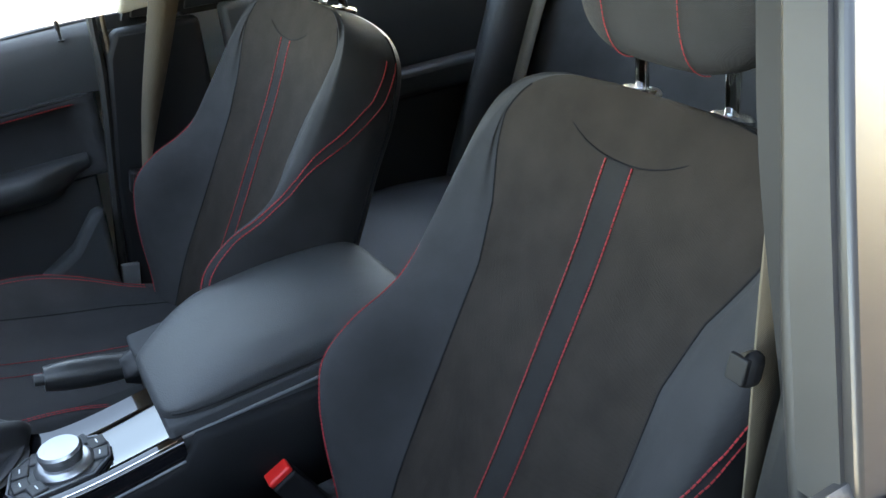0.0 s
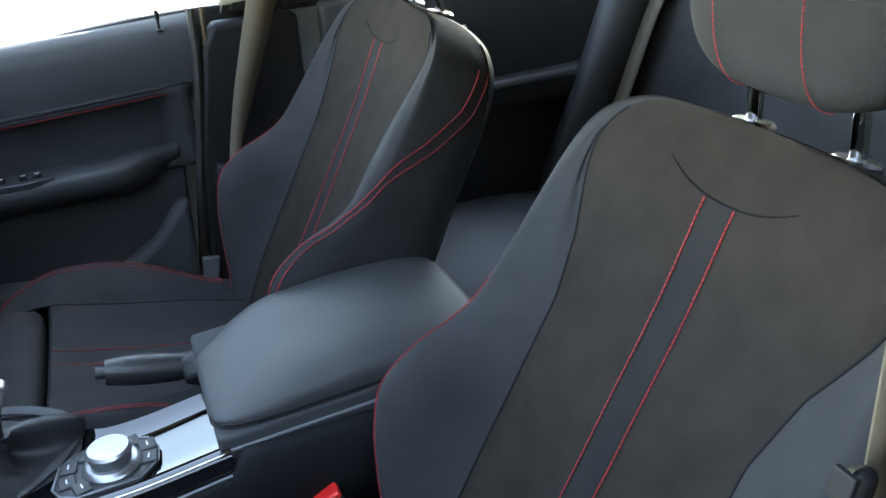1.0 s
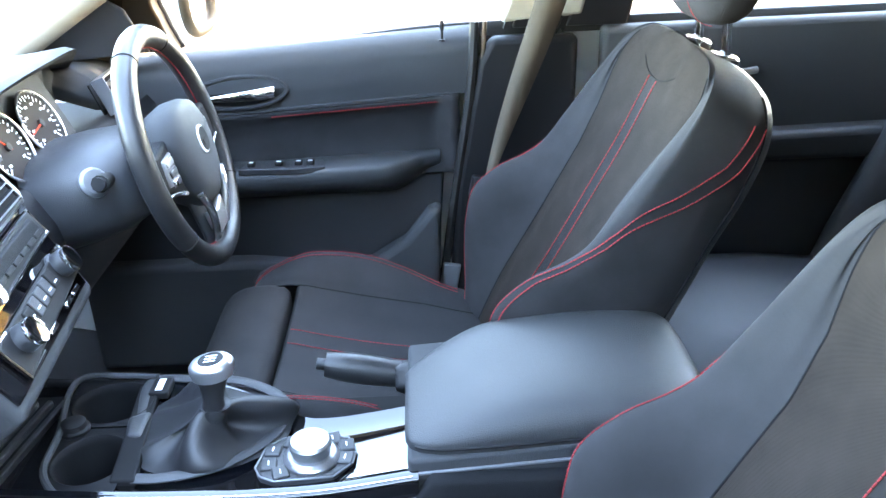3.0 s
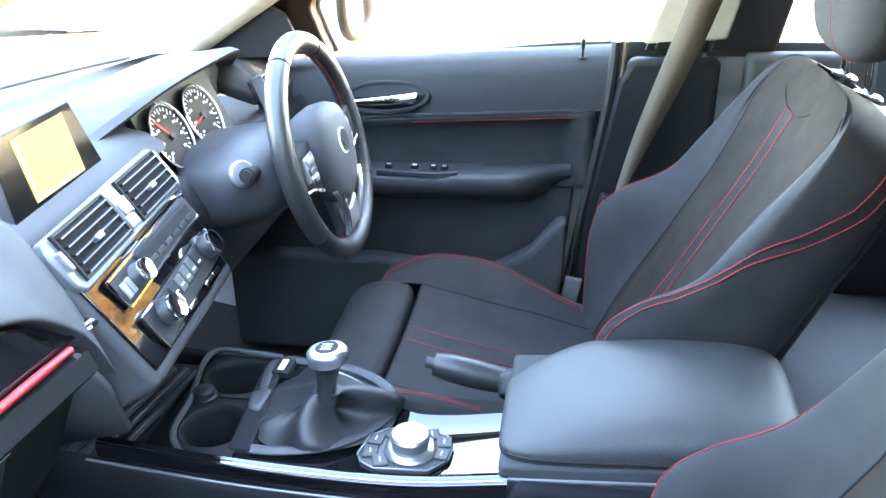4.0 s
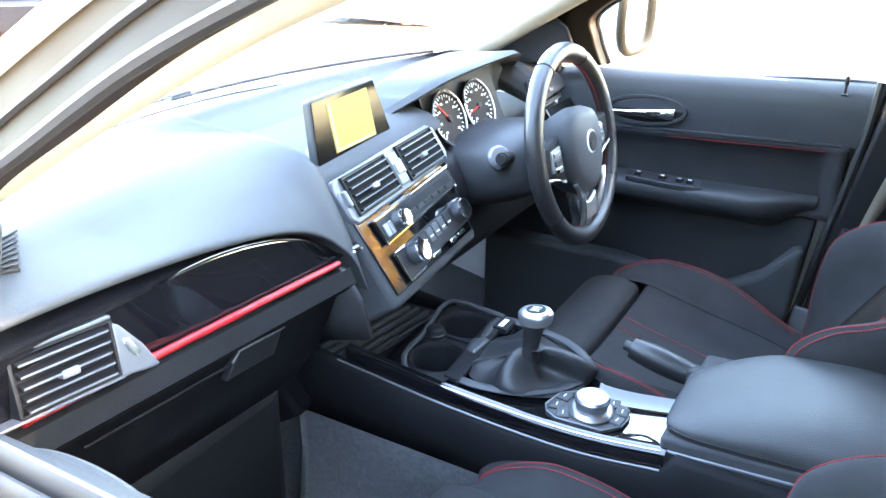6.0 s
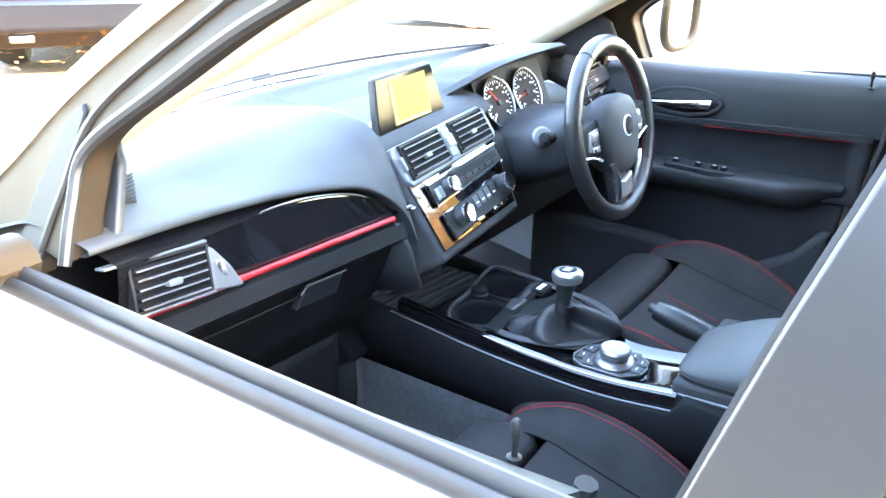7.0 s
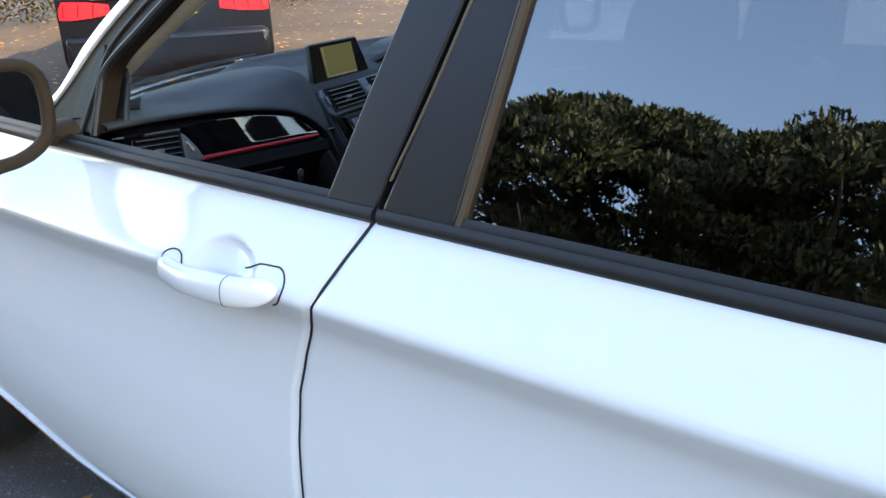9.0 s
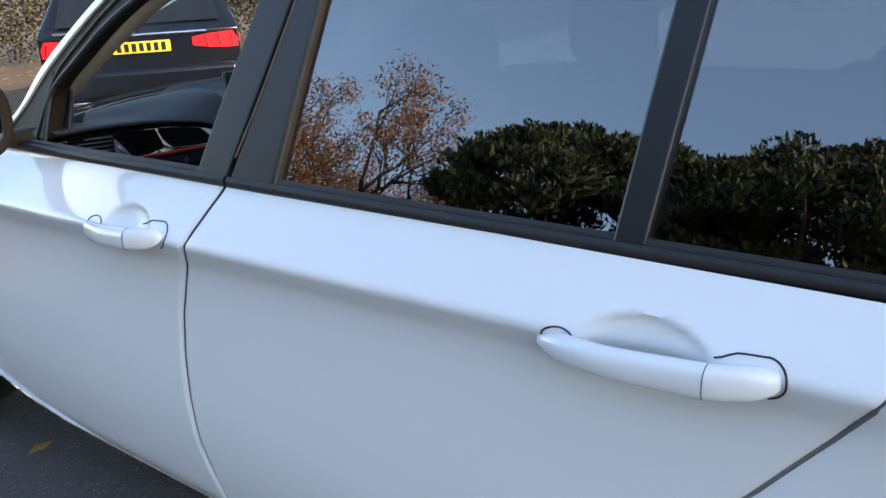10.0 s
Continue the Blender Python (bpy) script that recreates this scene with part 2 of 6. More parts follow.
# ---- ground and distance ----
def ground_material(name, c1, c2, c3, speck, scale):
    m = material(name, c1, 0.92)
    t = m.node_tree
    b = t.nodes["Principled BSDF"]
    co = t.nodes.new("ShaderNodeTexCoord").outputs["Object"]
    big = t.nodes.new("ShaderNodeTexNoise")
    big.inputs["Scale"].default_value, big.inputs["Detail"].default_value = scale, 8
    fine = t.nodes.new("ShaderNodeTexVoronoi")
    fine.inputs["Scale"].default_value = speck
    t.links.new(co, big.inputs["Vector"])
    t.links.new(co, fine.inputs["Vector"])
    r1 = t.nodes.new("ShaderNodeValToRGB")
    r1.color_ramp.elements[0].position, r1.color_ramp.elements[0].color = 0.35, (*c1, 1)
    r1.color_ramp.elements[1].position, r1.color_ramp.elements[1].color = 0.65, (*c2, 1)
    t.links.new(big.outputs[0], r1.inputs[0])
    mx = t.nodes.new("ShaderNodeMix")
    mx.data_type = "RGBA"
    mr = t.nodes.new("ShaderNodeMapRange")
    mr.inputs[1].default_value, mr.inputs[2].default_value = 0.75, 1.0
    t.links.new(fine.outputs["Color"], mr.inputs[0])
    t.links.new(mr.outputs[0], mx.inputs[0])
    t.links.new(r1.outputs[0], mx.inputs[6])
    mx.inputs[7].default_value = (*c3, 1)
    t.links.new(mx.outputs[2], b.inputs["Base Color"])
    bp = t.nodes.new("ShaderNodeBump")
    bp.inputs["Strength"].default_value, bp.inputs["Distance"].default_value = 0.7, 0.006
    t.links.new(fine.outputs[0], bp.inputs["Height"])
    t.links.new(bp.outputs[0], b.inputs["Normal"])
    return m


ASPHALT = ground_material("asphalt", (0.050, 0.050, 0.053), (0.075, 0.073, 0.072), (0.16, 0.15, 0.14), 130, 1.2)
GRAVEL = ground_material("leafy_earth", (0.049, 0.026, 0.011), (0.096, 0.055, 0.025), (0.17, 0.080, 0.026), 30, 0.5)
tagged(part("ground", grid([[(x, y, z) for y in (-1500, -60, 0, 60, 1500)] for x, z in ((-1500, -0.24), (-60, -0.24), (-6.5, -0.24), (-3.2, -0.02), (0, -0.02), (60, -0.02), (1500, -0.02))]), GRAVEL), "brown earth yard scattered with fallen leaves", "ground", kind="structure")
tagged(part("road", grid([[(x, y, 0.0) for y in (-12, -4, 0, 2.2)] for x in (-3.2, 0, 4, 14)]), ASPHALT), "dark grey asphalt with small pale stones", "road", kind="structure")

CONCRETE = ground_material("pale_concrete", (0.36, 0.33, 0.30), (0.44, 0.41, 0.38), (0.28, 0.25, 0.22), 60, 0.6)
tagged(part("pavement", box(-6.0, 60, 6.5, 40, -0.10, 0.04), CONCRETE), "pale sunlit concrete drive beyond the car", "pavement", kind="structure")

# ---- the white car: side plane helpers ----
LEAN_IN = 0.40           # how far the glass leans in for each metre of height


def side_y(x, z, s):
    """How far out the side windows stand; they draw in towards the roof and towards the nose."""
    return s * (0.79 - (z - 0.95) * LEAN_IN - 0.075 * max(0.0, (-x - 0.2) / 0.65) ** 1.5)


def side_panel(pts, thick, proud=0.0, s=-1):
    """A flat piece in the plane of the side windows, given by (x, z); proud: metres outside of that plane."""
    v = [(x, side_y(x, z, s) + s * proud, z) for x, z in pts] + [(x, side_y(x, z, s) + s * (proud - thick), z) for x, z in pts]
    n = len(pts)
    return v, [tuple(range(n)), tuple(range(n, 2 * n))[::-1]] + [(i, (i + 1) % n, n + (i + 1) % n, n + i) for i in range(n)]


def side_band(a, b, thick, proud=0.0, s=-1, n=24):
    """A band between two lines of (x, z) in the side plane."""
    a, b = curve(a, n), curve(b, n)
    rows = []
    for (x0, z0), (x1, z1) in zip(a, b):
        rows.append([(x0, side_y(x0, z0, s) + s * proud, z0), (x1, side_y(x1, z1, s) + s * proud, z1),
                     (x1, side_y(x1, z1, s) + s * (proud - thick), z1), (x0, side_y(x0, z0, s) + s * (proud - thick), z0)])
    return loft(rows)


SKIN = [(0.20, 0.800), (0.24, 0.835), (0.30, 0.852), (0.42, 0.866), (0.55, 0.864), (0.66, 0.856), (0.74, 0.853), (0.79, 0.857), (0.822, 0.868),
        (0.838, 0.873), (0.852, 0.866), (0.89, 0.836), (0.925, 0.808), (0.945, 0.795)]
SKIN_S = [tuple(p) for p in curve(SKIN, 140)]


def skin_y(x, z, cups=()):
    """How far out the car's flank stands at x, z (without its sign)."""
    zz = z - 0.025 * x * smoothstep(0.5, 0.8, z)       # the crease climbs to the rear
    y = lerp_table(SKIN_S, zz)
    y -= 0.016 * max(0.0, abs(x - 0.15) - 0.5) ** 2
    for cx, cz, rx, rz, d in cups:
        q = ((x - cx) / rx) ** 2 + ((z - cz) / rz) ** 2
        if q < 1:
            y -= d * (1 - q) ** 0.55
    return y


def belt_z(x):
    return 0.944 + 0.008 * x - 0.17 * max(0.0, -x - 1.0) ** 1.2


SHUT = [(0.20, -0.07), (0.283, -0.082), (0.40, -0.112), (0.508, -0.123), (0.60, -0.124), (0.682, -0.117), (0.75, -0.096), (0.81, -0.068), (0.846, -0.050), (0.90, -0.026), (0.96, 0.004)]
REAR_SHUT = [(0.20, 0.72), (0.42, 0.73), (0.52, 0.80), (0.60, 0.885), (0.693, 0.985), (0.805, 1.075), (0.867, 1.118), (0.96, 1.17)]
NOSE_SHUT = [(0.20, -1.20), (0.60, -1.23), (0.96, -1.18)]
SILL = [(-2.1, 0.330), (-1.3, 0.330), (-1.10, 0.302), (-0.87, 0.255), (-0.65, 0.226), (-0.45, 0.212), (-0.20, 0.206), (2.1, 0.206)]
sill_z = lambda x: lerp_table(SILL, x)


def skin_panel(front, rear, s, cups=(), nx=150, nz=130, z0=0.20, gap=0.0022):
    rows = []
    for i in range(nz):
        w = i / (nz - 1)
        row = []
        for j in range(nx):
            u = j / (nx - 1)
            z = z0 + w * (0.955 - z0)
            zb = z0
            for _ in range(2):
                x = front(z) + gap + u * (rear(z) - front(z) - 2 * gap)
                zb = sill_z(x) - 0.006
                z = zb + w * (belt_z(x) - (0.040 * (1 - smoothstep(-0.75, -0.15, x)) if s > 0 else 0.0) - zb)
            edge = min(x - front(z), rear(z) - x)
            y = skin_y(x, z, cups) - 0.005 * (1 - smoothstep(0.002, 0.007, edge))
            row.append((x, s * y, z))
        rows.append(row)
    return grid(rows)


shut = lambda z: lerp_table(SHUT, z)
rear_shut = lambda z: lerp_table(REAR_SHUT, z)
nose_shut = lambda z: lerp_table(NOSE_SHUT, z)
car = thing("hatchback_car", "white five-door hatchback parked on asphalt with its front window lowered", "car")

CUP_F = (-0.240, 0.842, 0.070, 0.040, 0.020)
CUP_R = (0.854, 0.852, 0.088, 0.044, 0.022)


def door_handle(parent, x0, x1, z, s):
    """A body-coloured pull handle that stands off the door, with its dark gasket ends."""
    n = 44
    rings = []
    for i in range(n):
        u = 0.5 - 0.5 * math.cos(math.pi * i / (n - 1))
        x = x0 + (x1 - x0) * u
        nose = min(1.0, u / 0.14) ** 0.6 if u < 0.14 else 1.0
        tail = math.sqrt(max(0.0, 1 - ((u - 0.88) / 0.12) ** 2)) if u > 0.88 else 1.0
        h = (0.0165 + 0.0035 * smoothstep(0.05, 0.75, u)) * max(0.06, nose * tail)
        out = skin_y(x, z) + 0.001 + 0.030 * (smoothstep(0.0, 0.45, u) * (1 - smoothstep(0.74, 1.0, u)) * 0.70 + 0.30 * tail * nose)
        th = 0.013 * max(0.15, nose * tail)
        zc = z + 0.020 * (x - x0) / 0.3 - 0.004
        rings.append([(x, s * (out + th * math.copysign(abs(math.cos(k)) ** 0.8, math.cos(k))), zc + h * math.copysign(abs(math.sin(k)) ** 0.8, math.sin(k)) - 0.004 * math.cos(k)) for k in [2 * math.pi * j / 24 for j in range(24)]])
    h = part("handle", loft(rings), WHITE, parent, "body-coloured pull handle", sharp=60)
    j = int(n * 0.66)
    part("handle_joint", tube([tuple(Vector(q) + Vector((0, s * 0.0002, 0))) for q in rings[j][-7:] + rings[j][:8]], 0.0006, 5), RUBBER, h)
    # dark gaps: over the front pivot, and round the rear lock cover
    mid = lambda ex: z + 0.020 * (ex - x0) / 0.3 - 0.004
    front = [(x0 + 0.004 + 0.062 * u, 0.021 * math.sin(math.pi * min(1.0, u * 1.15)) ** 0.35 * (1 - 0.55 * smoothstep(0.75, 1, u))) for u in np.linspace(0, 1, 14)]
    rear = [(x1 - 0.078 + 0.056 * u, 0.016 + 0.008 * smoothstep(0, 0.5, u)) for u in np.linspace(0, 1, 8)] + [(x1 - 0.022 + 0.027 * math.sin(q), 0.0245 * math.cos(q)) for q in np.linspace(0.15, 2.9, 18)]
    for line in (front, rear):
        pts = []
        for ex, dz in line:
            ez = mid(ex) + dz
            pts.append((ex, s * (skin_y(ex, ez) + 0.0004), ez))
        part("handle_gasket", tube(pts, 0.0014, 6), RUBBER, parent)
    return h


for s in (-1, 1):
    fd = part("front_door", skin_panel(nose_shut, shut, s, (CUP_F,)), WHITE, car, "white front door skin with a sharp crease", sharp=60, solid=0.0)
    rd = part("rear_door", skin_panel(shut, rear_shut, s, (CUP_R,)), WHITE, car, "white rear door skin with a sharp crease", sharp=60)
    door_handle(fd, -0.384, -0.114, 0.832, s)
    door_handle(rd, 0.706, 1.018, 0.846, s)
    # wings
    part("front_wing", skin_panel(lambda z: -2.0, nose_shut, s, (), 60, 60), WHITE, car, sharp=60)
    part("rear_wing", skin_panel(rear_shut, lambda z: 2.0, s, (), 60, 60), WHITE, car, sharp=60)
    # dark shut-line backing and sill
    part("door_seal", tube([(shut(z), s * (skin_y(shut(z), z) - 0.010), z) for z in np.linspace(0.21, 0.95, 40)], 0.006, 6), RUBBER, car)
    part("door_seal", tube([(rear_shut(z), s * (skin_y(rear_shut(z), z) - 0.0070), z) for z in np.linspace(0.21, 0.95, 40)], 0.0045, 6), GREYTRIM, car)
    part("side_skirt", loft([[(x, s * (skin_y(x, sill_z(x)) - 0.004), sill_z(x) + 0.02), (x, s * (skin_y(x, sill_z(x)) + 0.001), sill_z(x) - 0.003), (x, s * (skin_y(x, sill_z(x)) - 0.03), sill_z(x) - 0.035), (x, s * 0.62, sill_z(x) - 0.035), (x, s * 0.62, sill_z(x) + 0.02)] for x in np.linspace(-1.20, 0.95, 30)]), PLASTIC, car, "dark lower sill", bevel=0.004)
    part("skirt_trim", tube([(x, s * (skin_y(x, sill_z(x)) + 0.003), sill_z(x) + 0.001) for x in np.linspace(-1.20, 0.95, 40)], 0.0045, 8), CHROME, car, "bright lower sill edge")
    # belt strip, one per door
    for a, b in ((-0.99, -0.002), (0.006, 1.20)):
        xs = np.linspace(a, b, 30)
        rows = []
        for x in xs:
            z = belt_z(x) - (0.040 * (1 - smoothstep(-0.75, -0.15, x)) if s > 0 else 0.0)
            y = 0.795 - 0.016 * max(0.0, abs(x - 0.15) - 0.5) ** 2
            rows.append([(x, s * (y + 0.004), z - 0.004), (x, s * (y + 0.009), z + 0.003), (x, s * (y + 0.008), z + 0.011), (x, s * (y + 0.002), z + 0.016), (x, s * (y - 0.001), z + 0.015),
                         (x, s * (y - 0.002), z + 0.007), (x, s * (y - 0.006), z + 0.007), (x, s * (y - 0.008), z + 0.017), (x, s * (y - 0.013), z + 0.022), (x, s * (y - 0.018), z + 0.020), (x, s * (y - 0.019), z - 0.006)])
        part("belt_strip", loft(rows), RUBBER, car, "black rubber window strip", sharp=50)
    # white A-pillar and roof rail
    out_line = [(-1.149, 0.913), (-0.970, 0.993), (-0.856, 1.085), (-0.716, 1.177), (-0.576, 1.258), (-0.422, 1.329), (-0.228, 1.380), (0.034, 1.405), (0.450, 1.412), (0.915, 1.375), (1.298, 1.301)]
    in_line = [(-1.069, 0.913), (-0.943, 0.990), (-0.815, 1.082), (-0.673, 1.175), (-0.539, 1.251), (-0.387, 1.315), (-0.202, 1.361), (0.033, 1.384), (0.450, 1.389), (0.898, 1.349), (1.255, 1.277)]
    seal_line = [(-0.806, 0.918), (-0.783, 0.987), (-0.746, 1.065), (-0.622, 1.165), (-0.504, 1.236), (-0.361, 1.299), (-0.186, 1.346), (0.031, 1.370), (0.450, 1.374), (0.890, 1.336), (1.228, 1.264)]
    if s < 0:
        rise = lambda pts, d: [(x, z + d * (1 - smoothstep(-0.40, -0.10, x)) * smoothstep(0.95, 1.09, z)) for x, z in pts]
        out_line, in_line, seal_line = rise(out_line, 0.013), rise(in_line, 0.014), rise(seal_line, 0.017)
    part("roof_rail", side_band(out_line, in_line, 0.03, 0.008, s, 70), WHITE, car, "white windscreen pillar and roof edge", bevel=0.004)
    part("sail_panel", side_band(in_line, seal_line, 0.02, 0.0, s, 70), FRAMEDARK, car, "black sail and roof seal with a painted brown reflection")
    # front door window frame: upper frame, rear post
    fr_out = [(-0.803, 0.945), (-0.782, 1.003), (-0.743, 1.080), (-0.605, 1.177), (-0.493, 1.243), (-0.351, 1.303), (-0.176, 1.347), (0.050, 1.369)]
    fr_in = [(-0.701, 0.945), (-0.715, 1.003), (-0.712, 1.056), (-0.609, 1.127), (-0.496, 1.195), (-0.336, 1.272), (-0.161, 1.318), (0.047, 1.336)]
    if s < 0:
        fr_out = rise(fr_out, 0.017)
        fr_in = [(-0.750, 0.945), (-0.758, 1.003), (-0.750, 1.060), (-0.640, 1.135), (-0.508, 1.216), (-0.340, 1.287), (-0.161, 1.321), (0.047, 1.336)]
    part("sail_wedge", side_panel([(-0.776, 1.100), (-0.766, 1.092), (-0.784, 1.010), (-0.800, 0.935), (-0.864, 0.925), (-0.842, 1.005), (-0.802, 1.080)], 0.008, 0.005, s), DARK, car, "black wedge-shaped sail cover", bevel=0.003)
    part("window_frame", side_band(fr_out, fr_in, 0.045, 0.004, s, 60), FRAMEREFLECT, car, "black front door window frame", bevel=0.004)
    part("sail_edge", tube([(x, side_y(x, z, s) + s * 0.006, z) for x, z in curve(fr_out, 50)], 0.0045, 6), RUBBER, car)
    part("window_seal", tube([(x, side_y(x, z, s) + s * 0.004, z) for x, z in curve(fr_in, 50)], 0.007, 8), RUBBER, car)
    post_f = [(-0.093, 0.955), (-0.056, 1.085), (-0.018, 1.205), (0.022, 1.343)]
    post_m = [(-0.006, 0.955), (0.033, 1.085), (0.069, 1.205), (0.111, 1.357)]
    part("window_post", side_band(post_f, post_m, 0.05 if s > 0 else 0.022, 0.004, s), PILLARFILM, car, "satin black front door post", bevel=0.003)
    part("window_post", side_band([(0.006, 0.955), (0.044, 1.085), (0.080, 1.205), (0.122, 1.357)], [(0.118, 0.955), (0.133, 1.085), (0.147, 1.205), (0.165, 1.343)], 0.05, 0.004, s), PILLARFILM, car, "satin black rear door post", bevel=0.003)
    part("post_gap", side_band([(-0.009, 0.950), (0.066, 1.205), (0.108, 1.357)], [(0.009, 0.950), (0.083, 1.205), (0.125, 1.357)], 0.03, -0.012, s), RUBBER, car)
    part("window_channel", side_band([(-0.108, 0.950), (-0.071, 1.085), (-0.032, 1.205), (0.008, 1.338)] if s > 0 else [(-0.097, 0.950), (-0.060, 1.085), (-0.022, 1.205), (0.018, 1.338)], [(-0.093, 0.950), (-0.056, 1.085), (-0.018, 1.205), (0.022, 1.343)], 0.024, -0.004, s), RUBBER, car, "rubber window channel")
    part("window_channel", side_band([(0.119, 0.950), (0.134, 1.085), (0.148, 1.205), (0.166, 1.343)], [(0.127, 0.950), (0.142, 1.085), (0.156, 1.205), (0.173, 1.343)], 0.02, 0.002, s), BRONZE, car, "bronze-tinted window channel")
    part("post_edge", tube([(x, side_y(x, z, s) + s * 0.0035, z) for x, z in curve([(0.011, 0.992), (0.044, 1.085), (0.080, 1.205), (0.121, 1.347)], 20)], 0.0022, 6), BRONZE, car)
    part("window_frame", side_band([(0.050, 1.370), (0.450, 1.375), (0.871, 1.336), (1.112, 1.280)], [(0.047, 1.336), (0.450, 1.344), (0.855, 1.308), (1.068, 1.253)], 0.045, 0.002, s, 30), PILLARFILM, car, "black rear door window frame", bevel=0.003)
    part("quarter_bar", side_band([(0.770, 0.950), (0.782, 1.105), (0.794, 1.256), (0.797, 1.329)], [(0.815, 0.955), (0.828, 1.105), (0.841, 1.256), (0.846, 1.329)], 0.03, 0.006, s), PILLARFILM, car, "black bar before the quarter light", bevel=0.004)
    part("rear_window_frame", side_band([(1.219, 0.955), (1.182, 1.105), (1.099, 1.234)], [(1.299, 0.955), (1.279, 1.105), (1.179, 1.272)], 0.04, 0.002, s), PILLARFILM, car, bevel=0.003)
    part("quarter_panel", side_band([(1.281, 0.939), (1.260, 1.105), (1.158, 1.291)], [(1.902, 0.939), (1.718, 1.105), (1.392, 1.301)], 0.05, 0.0, s), WHITE, car)
    # side glass; the near front window is wound down
    if s > 0:
        part("side_window", side_panel([(-0.690, 0.950), (-0.692, 1.049), (-0.481, 1.201), (-0.336, 1.276), (-0.160, 1.321), (0.029, 1.343), (-0.020, 1.205), (-0.100, 0.950)], 0.004, -0.012, s), CLEAR, car, "clear side glass").visible_shadow = False
    rg = TINT if s < 0 else CLEAR
    part("side_window", side_panel([(0.119, 0.939), (0.148, 1.205), (0.165, 1.343), (0.450, 1.347), (0.805, 1.318), (0.791, 0.939)], 0.004, -0.008, s), rg, car, "tinted rear door glass").visible_shadow = s < 0
    part("side_window", side_panel([(0.801, 0.939), (0.835, 1.315), (1.067, 1.258), (1.191, 1.105), (1.231, 0.939)], 0.004, -0.008, s), rg, car, "tinted quarter light").visible_shadow = s < 0

# roof, bonnet, tail
roof_rows = []
for i in range(25):
    u = i / 24
    x = -0.46 + 2.06 * u
    zc = 1.445 - 0.05 * ((u - 0.35) / 0.65) ** 2 - (0.05 * (1 - u / 0.1) if u < 0.1 else 0) * 0.4
    w = lerp_table([(-0.4, 0.605), (0.0, 0.600), (0.9, 0.612), (1.6, 0.612)], x)
    zs = lerp_table([(-0.48, 1.33), (-0.28, 1.385), (0.0, 1.413), (0.45, 1.42), (0.95, 1.38), (1.6, 1.26)], x)
    roof_rows.append([(x, w * k / 8, zs + (zc - zs) * (1 - (k / 8) ** 2)) for k in range(-8, 9)])
part("roof", grid(roof_rows), WHITE, car, solid=0.02)
hl = part("headliner", grid([[(x, y, z - 0.035) for x, y, z in r] for r in roof_rows]), CREAM, car, "pale fabric headliner", solid=0.01)
bon = []
for i in range(20):
    u = i / 19
    x = -2.08 + 0.95 * u
    zc = 0.72 + 0.172 * u ** 0.7
    bon.append([(x + 0.16 * (k / 10) ** 2 * (1 - 0.9 * (1 - u)), 0.80 * k / 10, zc - 0.10 * abs(k / 10) ** 2.4) for k in range(-10, 11)])
part("bonnet", grid(bon), WHITE, car, "white bonnet", solid=0.012, sharp=70)
part("nose", prism([(-2.08, 0.74), (-2.18, 0.62), (-2.20, 0.35), (-2.10, 0.22), (-1.8, 0.22), (-1.8, 0.70)], -0.80, 0.80), WHITE, car, bevel=0.09)
part("tailgate", prism([(1.60, 1.30), (1.98, 0.98), (2.08, 0.80), (2.10, 0.40), (2.02, 0.25), (1.5, 0.25), (1.5, 1.28)], -0.78, 0.78), WHITE, car, bevel=0.04)
part("floor_pan", box(-1.9, 1.9, -0.74, 0.74, 0.17, 0.20), DARK, car)


def wheel(x, s):
    w = part("wheel", lathe([(0.0, -0.09), (0.19, -0.09), (0.215, -0.10), (0.27, -0.105), (0.305, -0.095), (0.316, -0.06), (0.316, 0.06), (0.305, 0.095), (0.27, 0.105), (0.215, 0.10), (0.20, 0.06), (0.0, 0.06)], 48,
                            pose(x, s * 0.755, 0.316, 90 if s < 0 else -90, 0, 0)), RUBBER, car, "black road tyre")
    part("rim", lathe([(0.0, 0.075), (0.05, 0.085), (0.06, 0.07), (0.19, 0.085), (0.212, 0.10), (0.212, 0.07), (0.0, 0.06)], 40, pose(x, s * 0.755, 0.316, 90 if s < 0 else -90, 0, 0)), SILVER, w)
    for k in range(10):
        m = pose(x, s * 0.755, 0.316, 90 if s < 0 else -90, 0, 0) @ pose(0, 0, 0.07, 0, 0, 36 * k)
        part("spoke", xf(prism([(0.05, -0.018), (0.20, -0.012), (0.20, 0.012), (0.05, 0.018)], 0.0, 0.024, "z"), m), SILVER, w, bevel=0.003)


for s in (-1, 1):
    wheel(-1.56, s)
    wheel(1.27, s)

# windscreen and its dark lower band, wipers
ws = []
for i in range(18):
    u = i / 17
    ws.append([(-1.26 + 0.25 * (k / 10) ** 2 + u * (0.80 - 0.10 * (k / 10) ** 2), (0.712 - 0.117 * u) * k / 10, 0.925 - 0.02 * (k / 10) ** 2 + u * (0.475 - 0.050 * (k / 10) ** 2) + 0.03 * math.sin(math.pi * u)) for k in range(-10, 11)])
wsg = part("windscreen", grid(ws), CLEAR, car, "clear raked windscreen", sharp=180)
wsg.visible_shadow = False
part("windscreen_band", grid([[(x + 0.006, y, z - 0.004) for x, y, z in ws[0]], [(p[0] * 0.975 + q[0] * 0.025 + 0.006, p[1] * 0.975 + q[1] * 0.025, p[2] * 0.975 + q[2] * 0.025 - 0.004) for p, q in zip(ws[0], ws[-1])]]), DARK, car, "black printed band along the glass foot")
